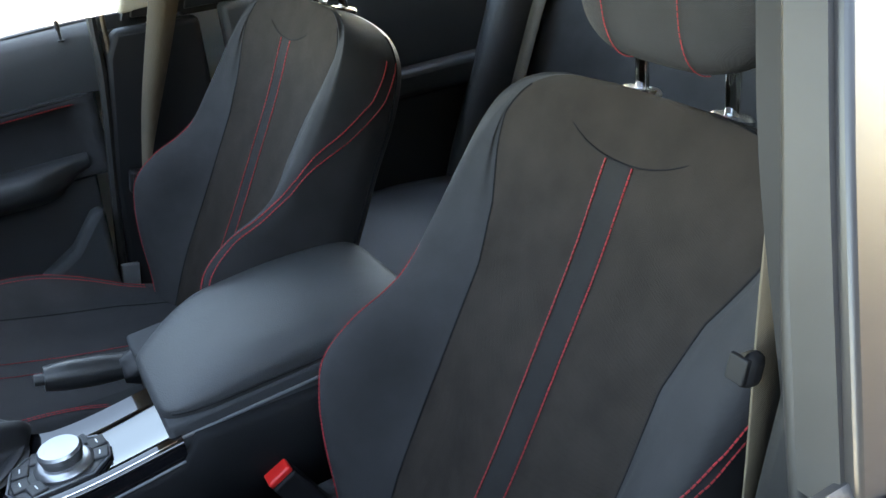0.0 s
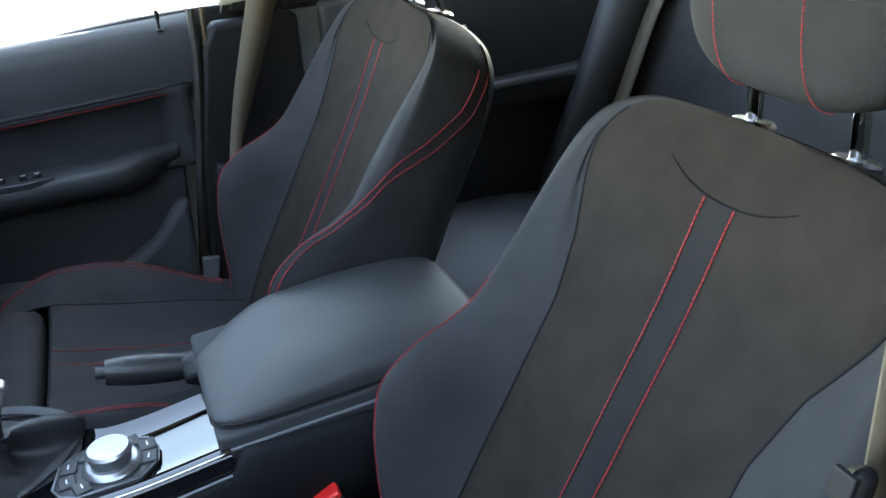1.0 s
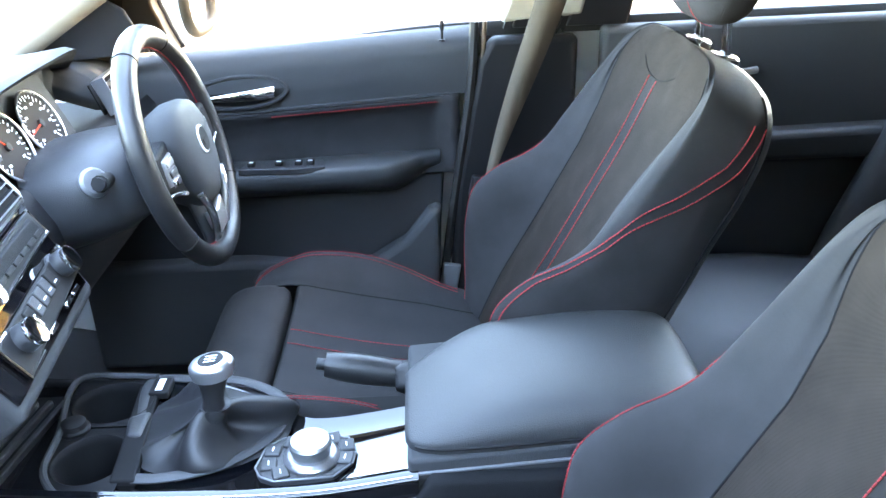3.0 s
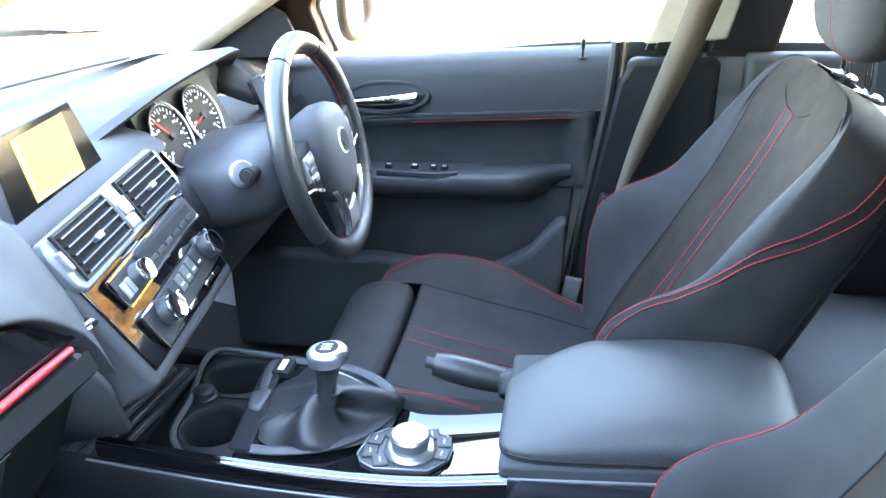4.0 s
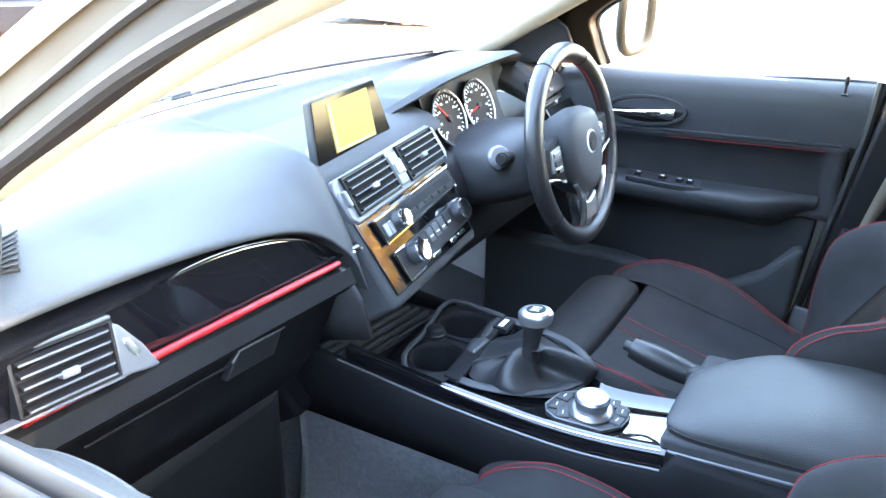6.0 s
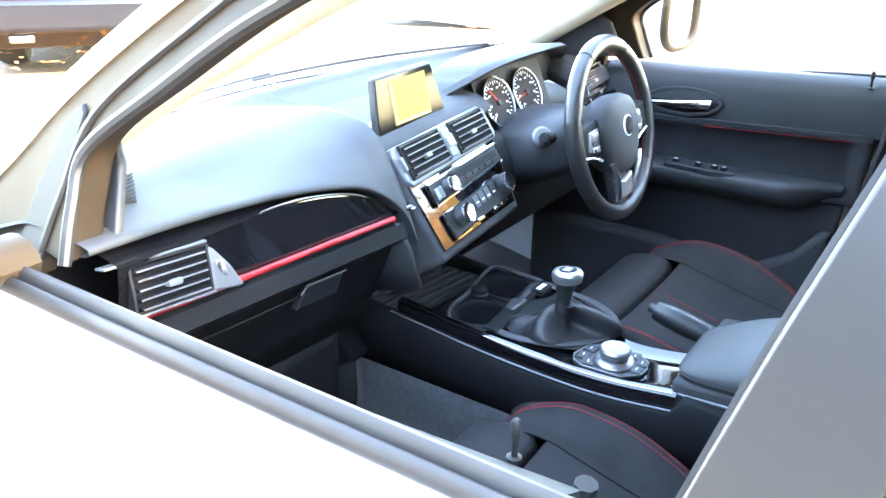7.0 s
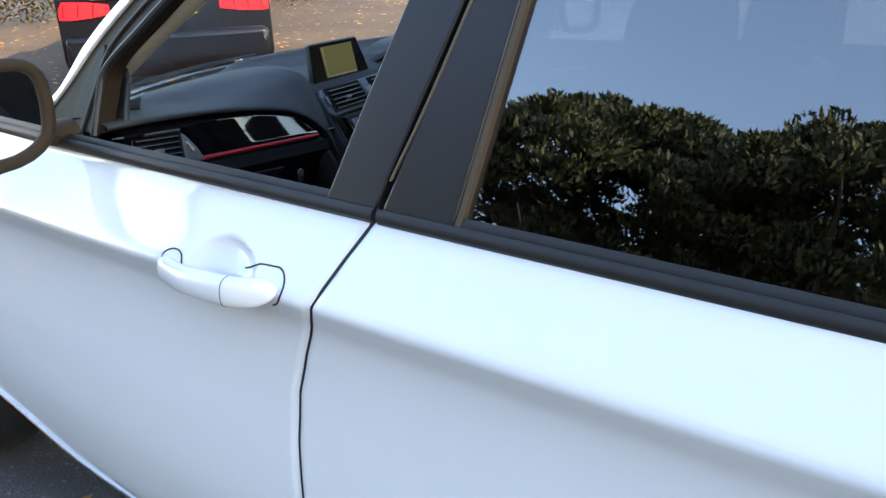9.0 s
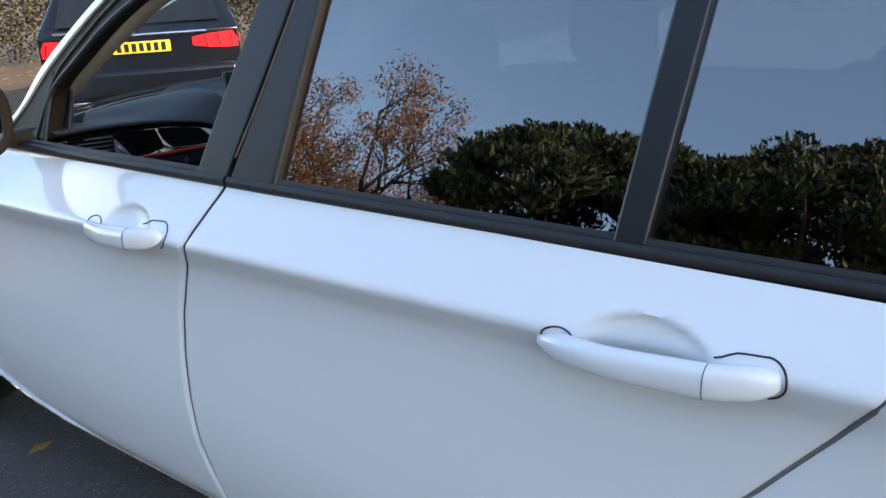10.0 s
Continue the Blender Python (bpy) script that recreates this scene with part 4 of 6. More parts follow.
    for u in [-1.0, -0.985, -0.95, -0.88, -0.6, -0.2, 0.2, 0.6, 0.88, 0.95, 0.985, 1.0]:
        k = {1.0: 0.84, 0.985: 0.93, 0.95: 0.975}.get(abs(u), 1.0)
        rows.append([(-0.53 + (x + 0.53) * k, 0.178 * u, 0.47 + (z - 0.47) * k) for x, z in prof])
    part("thigh_support", loft(rows), FABRIC, seat, "rounded thigh support", sharp=75)
    part("runner", box(-0.45, 0.05, -0.20, -0.16, 0.215, 0.36), DARK, seat, bevel=0.006)
    part("runner", box(-0.45, 0.05, 0.16, 0.20, 0.215, 0.36), DARK, seat, bevel=0.006)
    # head restraint
    HX, HZ = 0.196, 1.124
    hr = []
    for w in np.linspace(-1, 1, 21):
        k = max(0.02, 1 - abs(w) ** 3.2) ** 0.45
        hr.append([(HX + 0.052 * k * math.copysign(abs(math.cos(q)) ** 0.75, math.cos(q)) + 0.03 * 0.09 * math.sin(q), 0.140 * w * (0.93 + 0.07 * math.sin(q)), HZ + 0.098 * (0.35 + 0.65 * k) * math.copysign(abs(math.sin(q)) ** 0.8, math.sin(q))) for q in [2 * math.pi * j / 28 for j in range(28)]])
    head = part("headrest", loft(hr), FABRIC, seat, "dark fabric head restraint", sharp=75)
    for a in (-0.05, 0.05):
        pts = [(HX - 0.055 * math.copysign(abs(math.cos(q)) ** 0.75, math.cos(q)), a, HZ + 0.0985 * math.copysign(abs(math.sin(q)) ** 0.8, math.sin(q))) for q in np.linspace(-1.45, 1.45, 24)]
        part("stitching", dashes(pts, r=0.0006), REDSTITCH, head, "red stitching")
    for a in (-0.06, 0.06):
        post = part("headrest_post", tube([(0.206, a, 0.945), (0.204, a, 1.01), (0.200, a, 1.08)], 0.0070, 12), CHROME, seat, "chrome head restraint post")
        part("post_guide", lathe([(0.0, -0.02), (0.021, -0.02), (0.021, 0.004), (0.018, 0.007), (0.0, 0.008)], 24, pose(0.203, a, 0.982, 0, 14, 0)), SILVER, post, "bright post collar")
    return seat


seat_p = front_seat("dark fabric sports seat with red twin stitching beside the open window")
seat_p.matrix_world = pose(0.008, -0.367, -0.012)
seat_d = copy_thing(seat_p, pose(-0.052, 0.367, 0.0))
tagged(seat_d, "dark fabric sports seat with red stitching behind the steering wheel")

# buckles
for bx_, by_, bz_ in ((-0.192, -0.118, 0.535), (-0.19, 0.178, 0.50)):
    bk = thing("belt_buckle", "black belt buckle with a red release button beside the seat", "belt buckle", "belt buckles")
    m = pose(bx_, by_, bz_, 0, -28, 0)
    part("body", xf(box(-0.018, 0.018, -0.013, 0.013, -0.10, 0.0), m), DARK, bk, bevel=0.005)
    part("button", xf(box(-0.017, 0.017, -0.012, 0.012, 0.0, 0.010), m), REDPLASTIC, bk, "red release button", bevel=0.003)
    part("stalk", xf(box(-0.010, 0.010, -0.004, 0.004, -0.22, -0.095), m), DARK, bk)


# ---- rear bench ----
bench = thing("rear_bench", "black rear bench seat with shaped outer places", "rear seat", at=pose(-0.33, 0, 0))
rows = []
for y in np.linspace(-0.66, 0.66, 67):
    dish = 0.030 * (math.cos((abs(y) - 0.37) / 0.30 * math.pi) if abs(abs(y) - 0.37) < 0.30 else -1.0)
    rows.append([(0.44 + 0.01 * dish, y, 0.30), (0.415, y, 0.42), (0.43, y, 0.475 - 0.3 * dish), (0.48, y, 0.500 - 0.5 * dish), (0.70, y, 0.485 - dish), (0.92, y, 0.462 - dish), (0.95, y, 0.44)])
part("cushion", grid(rows), REARHIDE, bench, "black rear cushion", sharp=75, solid=0.02)
rows = []
for y in np.linspace(-0.66, 0.66, 67):
    dish = 0.030 * (math.cos((abs(y) - 0.37) / 0.30 * math.pi) if abs(abs(y) - 0.37) < 0.30 else -1.0)
    rows.append([(0.90 + dish, y, 0.45), (0.95 + dish, y, 0.56), (1.03 + dish, y, 0.74), (1.10 + dish * 0.8, y, 0.90), (1.14 + dish * 0.3, y, 0.955), (1.18, y, 0.97), (1.24, y, 0.95)])
part("backrest", grid(rows), FABRIC, bench, "dark rear backrest", sharp=75, solid=0.02)
for y in (-0.37, 0.0, 0.37):
    hr = []
    for w in np.linspace(-1, 1, 15):
        k = max(0.02, 1 - abs(w) ** 3) ** 0.45
        hr.append([(1.19 + 0.04 * k * math.cos(q), y + 0.12 * w, 1.03 + 0.065 * (0.4 + 0.6 * k) * math.sin(q)) for q in [2 * math.pi * j / 20 for j in range(20)]])
    part("headrest", loft(hr), FABRIC, bench, sharp=75)
for s in (-1, 1):
    part("wing_pad", loft([[(x + 0.075 * math.cos(q), s * (0.655 + 0.05 * math.sin(q)), z) for q in [2 * math.pi * j / 16 for j in range(16)]] for x, z in ((0.88, 0.44), (0.92, 0.56), (1.0, 0.76), (1.06, 0.92), (1.09, 0.97))]), PLASTIC, bench, "black side bolster pad", sharp=75)
    rb = thing("seat_belt", "black rear seat belt lying over the backrest", "seat belt", "rear seat belts", at=pose(-0.33, 0, 0))
    part("webbing", grid([[(p[0], p[1] - 0.022, p[2]), (p[0], p[1] + 0.022, p[2])] for p in curve([(1.20, s * 0.60, 1.02), (1.08, s * 0.585, 0.93), (0.985, s * 0.57, 0.74), (0.90, s * 0.55, 0.55), (0.85, s * 0.54, 0.48)], 24)]), WEBBING, rb, solid=0.002)


# ---- dashboard ----
dash = thing("dashboard", "dark grey soft-touch dashboard with gloss black and red trim", "dashboard")


LIP_Z = smooth_table([(-0.74, 0.952), (-0.61, 0.948), (-0.50, 0.940), (-0.40, 0.928), (-0.30, 0.908), (-0.24, 0.882), (-0.20, 0.844), (-0.18, 0.806), (-0.166, 0.775)])


def lip_x(y):
    """The pad's lower lip hangs just over the tilted gloss panel."""
    zr = 0.8445 - 0.060 * (y + 0.224)
    tilt = -0.7215 - 0.20 * max(0.0, lerp_table(LIP_Z, y) - zr)
    k = smoothstep(-0.235, -0.17, y)
    return tilt * (1 - k) + (-0.712) * k


def dash_profile(y):
    """The pad's line from the windscreen foot to its lower lip, at one y."""
    a = abs(y)
    foot_x = -1.24 + 0.25 * (y / 0.735) ** 2
    if y < -0.166:
        ex, ez = lip_x(y), lerp_table(LIP_Z, y)
    else:
        ex = lerp_table([(-0.166, -0.712), (-0.154, -0.93), (0.58, -0.93), (0.61, -0.80), (0.72, -0.79)], y)
        ez = lerp_table([(-0.166, 0.775), (-0.154, 0.925), (0.58, 0.925), (0.61, 0.87), (0.72, 0.885)], y)
    top = 0.966 - 0.012 * (a / 0.7) ** 2
    shoulder = (ex - 0.085, max(top - 0.004, ez + 0.016))
    k = smoothstep(-0.30, -0.15, y) * (1 - smoothstep(0.19, 0.26, y))       # the centre rises into the stack housing
    mid = (foot_x * 0.45 + ex * 0.55, top + 0.008)
    sh = (shoulder[0] - 0.015 * k, shoulder[1] + 0.004 * k)
    return [(foot_x - 0.02, 0.900), (foot_x, 0.912), (foot_x + 0.07, 0.934), mid, sh, ((sh[0] + ex) / 2 + 0.010, (sh[1] * 0.58 + ez * 0.42) + 0.004), (ex + 0.003, ez + 0.010), (ex, ez), (ex - 0.03, ez - 0.003)]


rows = []
for y in np.linspace(-0.72, 0.72, 145):
    rows.append([(x, y, z) for x, z in curve(dash_profile(y), 40)])
part("pad", grid(rows), SOFT, dash, "grained dashboard top", sharp=75)
# passenger trim: gloss panel that dips in behind the red strip
rows = []
for y in np.linspace(-0.70, -0.165, 70):
    zr = 0.8445 - 0.060 * (y + 0.224)
    xl = lip_x(y) - 0.004
    zl = max(zr + 0.006, lerp_table(LIP_Z, y) - 0.004)
    led = 0.026 * smoothstep(0.36, 0.62, -y)             # the upper ledge that widens to the door
    zt = zl - 0.002 - 0.20 * led
    xt = xl + led
    low, high = Vector((-0.7245, y, zr + 0.006)), Vector((xt, y, zt - 0.0025))
    rows.append([(-0.7235, y, zr)] + [tuple(low.lerp(high, k)) for k in (0, 0.05, 0.35, 0.65, 0.95, 1)] + [(xt - 0.0015, y, zt), (xt - 0.003, y, zt + 0.0002), (xl - 0.02, y, zl + 0.001)])
part("gloss_panel", grid(rows), GLOSS, dash, "gloss black passenger trim", sharp=25)
part("red_strip", tube([(-0.716, y, 0.8425 - 0.060 * (y + 0.224)) for y in np.linspace(-0.685, -0.222, 16)], 0.0046, 10), REDTRIM, dash, "glossy red trim strip")
# glovebox with its lip and handle
rows = []
for y in np.linspace(-0.70, -0.20, 40):
    zr = 0.832 - 0.060 * (y + 0.224)
    rows.append([(-0.735, y, zr + 0.004), (-0.712, y, zr), (-0.704, y, zr - 0.022), (-0.712, y, zr - 0.032), (-0.735, y, zr - 0.045), (-0.775, y, zr - 0.14), (-0.83, y, zr - 0.22), (-0.98, y, zr - 0.28)])
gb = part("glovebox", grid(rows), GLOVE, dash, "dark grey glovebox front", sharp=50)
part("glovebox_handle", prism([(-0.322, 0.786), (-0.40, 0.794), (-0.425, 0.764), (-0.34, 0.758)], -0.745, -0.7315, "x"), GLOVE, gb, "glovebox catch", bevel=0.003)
part("catch_edge", tube([(-0.7315, -0.318, 0.788), (-0.7312, -0.40, 0.795), (-0.733, -0.412, 0.784)], 0.0013, 6), GREYTRIM, gb)
part("glovebox_gap", tube([(-0.7325, y, 0.772 - 0.060 * (y + 0.224)) for y in np.linspace(-0.62, -0.42, 8)], 0.0016, 6), DARK, gb)
part("knee_panel", box(-1.10, -0.84, -0.72, -0.20, 0.30, 0.62), DARK, dash, bevel=0.03)
# corner wall of the dash facing the stack
part("stack_cheek", grid([[(-0.712, -0.215, 0.835), (-0.80, -0.215, 0.83)], [(-0.708, -0.180, 0.775), (-0.80, -0.180, 0.76)], [(-0.712, -0.150, 0.70), (-0.85, -0.150, 0.66)]]), SOFT, dash, solid=0.01)
# dark end of the dash behind the door lining
part("end_panel", box(-1.02, -0.89, -0.70, -0.42, 0.56, 0.925), DARK, dash, bevel=0.01)
# speaker grille in the corner
GR = [Vector(p) for p in ((-0.868, -0.604, 0.968), (-0.882, -0.550, 0.971), (-0.803, -0.604, 0.968), (-0.818, -0.634, 0.966))]
drop = Vector((0, 0, 0.012))
sg = part("speaker_grille", ([tuple(p) for p in GR] + [tuple(p - drop) for p in GR], [(0, 1, 2, 3), (7, 6, 5, 4)] + [(k, 4 + k, 4 + (k + 1) % 4, (k + 1) % 4) for k in range(4)]), DARK, dash, "black corner speaker grille", bevel=0.002)
for k in range(7):
    a, b = GR[0].lerp(GR[3], (k + 0.5) / 7), GR[1].lerp(GR[2], (k + 0.5) / 7)
    part("grille_slat", tube([tuple(a + Vector((0, 0, 0.0012))), tuple(b + Vector((0, 0, 0.0012)))], 0.0013, 5), SOFT, sg)


def vent(parent, m, w, h, slats, tilt, frame_mat, tabs=True, back=-0.03):
    """An air vent in its own plane: x out, y across, z up."""
    f = part("air_vent", xf(join(box(-0.02, 0.003, -w, w, h - 0.003, h), box(-0.02, 0.003, -w, w, -h, -h + 0.003), box(-0.02, 0.003, -w, -w + 0.003, -h + 0.003, h - 0.003), box(-0.02, 0.003, w - 0.003, w, -h + 0.003, h - 0.003)), m), frame_mat, parent, "framed air vent", bevel=0.0008)
    part("vent_back", xf(box(back, back + 0.002, -w + 0.004, w - 0.004, -h + 0.004, h - 0.004), m), SLAT, f)
    dx = 0.0 if back > -0.01 else -0.006
    for k in range(slats):
        z = -h + 2 * h * (k + 0.7) / (slats + 0.4)
        part("vent_slat", xf(box(-0.014 if back < -0.01 else -0.003, 0.006, -w + 0.006, w - 0.006, -0.0016, 0.0016), m @ pose(dx, 0, z, 0, tilt, 0)), SLAT, f, bevel=0.001)
        part("slat_edge", xf(box(0.0056, 0.0068, -w + 0.007, w - 0.007, -0.0009, 0.0009), m @ pose(dx, 0, z, 0, tilt, 0)), GREYTRIM, f)
    if tabs:
        part("vent_tab", xf(box(-0.004, 0.008, -0.009, 0.009, -0.004, 0.004), m @ pose(0.0, 0.0, -0.004, 0, 0, 0)), GREYTRIM, f, "grey vent slider", bevel=0.002)
    return f


# left corner vent
LV = pose(-0.712, -0.636, 0.903, -4, -12, -2)
vent(dash, LV, 0.052, 0.029, 5, 20, DARK, back=-0.004)
part("vent_cap", xf(prism([(0.051, -0.030), (0.051, 0.025), (0.060, 0.019), (0.080, -0.006), (0.096, -0.034), (0.088, -0.035)], -0.010, 0.004, "x"), LV), PALEGREY, dash, "grey vent end cap", bevel=0.003)
part("vent_wheel", xf(prism([(0.058, 0.006), (0.064, 0.006), (0.075, -0.012), (0.070, -0.017), (0.062, -0.008)], 0.0, 0.007, "x"), LV), SILVER, dash, bevel=0.002)
part("vent_rim", xf(join(box(-0.015, 0.004, -0.08, 0.052, 0.029, 0.032), box(-0.015, 0.004, -0.08, 0.054, -0.032, -0.029)), LV), PALEGREY, dash, "pale vent edge", bevel=0.001)

# ---- centre stack, turned a little to the driver ----
ST = pose(-0.755, 0.005, 0.868, 0, -33, 6)
stack = thing("centre_stack", "centre stack with air vents, radio and climate controls", "centre stack", at=ST)
L = 0.162
part("housing", prism([(-L, -0.135), (-L - 0.004, 0.03), (-L - 0.002, 0.062), (L + 0.004, 0.074), (L + 0.010, 0.02), (L * 0.84, -0.135)], -0.12, -0.004, "x"), SOFT, stack, "dark grey stack housing", bevel=0.010)
part("fascia", prism([(-L + 0.012, -0.118), (-L + 0.006, 0.006), (L - 0.004, 0.010), (L * 0.76, -0.118)], -0.012, 0.0, "x"), GLOSS, stack, "gloss black fascia", bevel=0.002)
vp = part("vent_housing", prism([(-L + 0.012, -0.004), (-L, 0.008), (-L - 0.003, 0.052), (-L + 0.008, 0.068), (L - 0.012, 0.072), (L + 0.006, 0.062), (L + 0.008, 0.014), (L - 0.002, 0.002)], -0.012, 0.004, "x"), PALEGREY, stack, "grey metallic vent surround", bevel=0.004)
for yc in (-0.080, 0.086):
    vent(stack, pose(0.006, yc, 0.036, 0, 0, 0), 0.064, 0.0305, 5, 18, DARK, back=-0.0016)
    part("vent_wheel", box(0.002, 0.010, yc - 0.0745, yc - 0.0675, 0.024, 0.048), GREYTRIM, stack, bevel=0.002)
hz = part("hazard_panel", box(0.002, 0.008, -0.011, 0.017, 0.008, 0.060), PALEGREY, stack, "silver hazard switch panel", bevel=0.003)
part("hazard_button", box(0.007, 0.011, -0.007, 0.013, 0.026, 0.044), GREYTRIM, hz, bevel=0.002)


def knob(parent, yy, zz, r=0.017):
    k = part("rotary_knob", lathe([(0.0, 0.0), (r * 1.12, 0.0), (r * 1.12, 0.004), (r, 0.006), (r * 0.94, 0.022), (r * 0.8, 0.025), (0.0, 0.0245)], 32, pose(0.0, yy, zz, 0, 90, 0)), PLASTIC, parent, "black knob with a chrome ring")
    part("knob_ring", lathe([(r * 0.96, 0.0205), (r * 0.985, 0.022), (r * 0.93, 0.0262), (r * 0.80, 0.0255)], 32, pose(0.0, yy, zz, 0, 90, 0)), CHROME, k)


rad = part("radio_panel", prism([(-0.118, -0.048), (-0.122, -0.012), (0.138, -0.006), (0.136, -0.040)], 0.0, 0.007, "x"), DARK, stack, "radio panel with a chrome edge", bevel=0.003)
part("chrome_edge", tube([(0.006, -0.118, -0.049), (0.006, -0.122, -0.011), (0.006, 0.138, -0.005), (0.006, 0.136, -0.041)], 0.0022, 6, True), CHROME, rad)
part("disc_slot", box(0.0055, 0.0085, -0.07, 0.095, -0.020, -0.016), DARK, rad)
part("radio_bar", box(0.004, 0.012, -0.052, 0.122, -0.033, -0.012), GLOVE, rad, bevel=0.004)
knob(rad, -0.070, -0.030, 0.014)
for k in range(6):
    part("preset_button", box(0.012, 0.0145, -0.040 + 0.026 * k, -0.018 + 0.026 * k, -0.034, -0.028), DARK, rad, bevel=0.001)
for k in range(2):
    part("radio_button", box(0.006, 0.010, -0.112 + 0.013 * k, -0.101 + 0.013 * k, -0.042, -0.022), GREYTRIM, rad, bevel=0.002)
cl = part("climate_panel", prism([(-0.112, -0.112), (-0.116, -0.066), (0.130, -0.060), (0.126, -0.100)], 0.0, 0.006, "x"), DARK, stack, "climate panel with two rotary knobs", bevel=0.003)
part("chrome_edge", tube([(0.005, -0.112, -0.113), (0.005, -0.116, -0.066), (0.005, -0.085, -0.0655)], 0.0020, 6), CHROME, cl)
part("chrome_edge", tube([(0.005, -0.112, -0.113), (0.005, -0.060, -0.1115)], 0.0020, 6), CHROME, cl)
part("chrome_edge", tube([(0.005, 0.100, -0.061), (0.005, 0.130, -0.060), (0.005, 0.126, -0.100)], 0.0020, 6), CHROME, cl)
knob(cl, -0.073, -0.084)
knob(cl, 0.096, -0.076)
for k in range(5):
    part("climate_button", box(0.005, 0.009, -0.042 + 0.022 * k, -0.023 + 0.022 * k, -0.090 + 0.0012 * k, -0.068 + 0.0012 * k), PLASTIC if k in (1, 2, 3) else DARK, cl, bevel=0.0015)
    part("button_mark", box(0.009, 0.0094, -0.037 + 0.022 * k, -0.028 + 0.022 * k, -0.081, -0.079), MARK, cl)
for yy in (-0.02, 0.045, 0.075):
    part("chrome_button", box(0.004, 0.009, yy - 0.013, yy + 0.013, -0.110, -0.104), CHROME, cl, bevel=0.0015)
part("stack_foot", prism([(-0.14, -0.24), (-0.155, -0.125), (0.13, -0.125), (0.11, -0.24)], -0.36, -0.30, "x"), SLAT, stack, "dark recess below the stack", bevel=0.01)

part("stack_crown", grid([[(x - 0.010 * (y + 0.15) / 0.35, y, z) for x, z in ((-0.97, 0.952), (-0.92, 0.950), (-0.86, 0.945), (-0.82, 0.937), (-0.798, 0.926), (-0.792, 0.915))] for y in np.linspace(-0.166, 0.20, 20)]), SOFT, dash, "padded ledge before the display", sharp=60)

# ---- screen ----
SC = pose(-0.832, -0.022, 0.976, 0, -13, 4)
screen = thing("display_screen", "freestanding dash display showing a yellow map", "screen", at=SC)
part("case", prism([(-0.112, -0.050), (-0.096, 0.045), (-0.091, 0.048), (0.074, 0.048), (0.079, 0.045), (0.104, -0.050)], -0.014, 0.0, "x"), PLASTIC, screen, "black display case", bevel=0.003)
part("glass", prism([(-0.109, -0.0485), (-0.0935, 0.044), (0.0775, 0.044), (0.101, -0.0485)], -0.001, 0.0015, "x"), SCREENGLASS, screen, "gloss black bezel", bevel=0.001)
part("map", box(0.0, 0.0022, -0.060, 0.054, -0.038, 0.036), MAP, screen, "lit yellow map picture")
part("map_edge", box(0.0, 0.0027, -0.057, -0.052, -0.037, 0.034), material("map_margin", (0.30, 0.24, 0.10), 0.4, vary=0.5, noise_scale=200), screen)
part("map_edge", box(0.0, 0.0027, -0.056, 0.050, -0.037, -0.033), material("map_margin_low", (0.30, 0.24, 0.10), 0.4, vary=0.5, noise_scale=200), screen)
part("back_hump", loft([[(-0.012 - 0.045 * (1 - k) , -0.112 * r * math.cos(q), -0.050 + 0.045 * r * max(0.0, math.sin(q)) * (1)) for q in [2 * math.pi * j / 24 for j in range(24)]] for k, r in ((1, 1.0), (0.5, 0.95), (0.0, 0.6))]), PLASTIC, screen)

# ---- instrument binnacle ----
bin_ = thing("instrument_cluster", "hooded instrument cluster with two round dials", "instrument cluster")
HOOD = smooth_table([(0, 0), (0.06, 0.08), (0.13, 0.42), (0.21, 0.80), (0.32, 0.96), (0.5, 1.0), (0.68, 0.97), (0.80, 0.82), (0.90, 0.55), (1, 0.1)])
rows = []
for u in np.linspace(0, 1, 60):
    y = 0.105 + 0.51 * u
    hump = lerp_table(HOOD, u)
    zt = 0.944 + 0.062 * hump
    xe = -0.790 - 0.080 * (1 - hump)
    rows.append([(-1.00, y, 0.93), (-0.93, y, 0.938 + 0.052 * hump), (min(-0.85, xe - 0.02), y, zt - 0.006), (xe - 0.015, y, zt), (xe, y, zt - 0.004), (xe - 0.004, y, zt - 0.010), (xe - 0.045, y, zt - 0.016), (-0.885, y, zt - 0.022), (-0.890, y, 0.89)])
part("hood", grid(rows), SOFT, bin_, "soft-touch hood", sharp=60)
part("dial_board", xf(box(-0.012, 0.0, -0.120, 0.150, -0.075, 0.066), pose(-0.838, 0.335, 0.905, 0, -24, 0)), DARK, bin_)
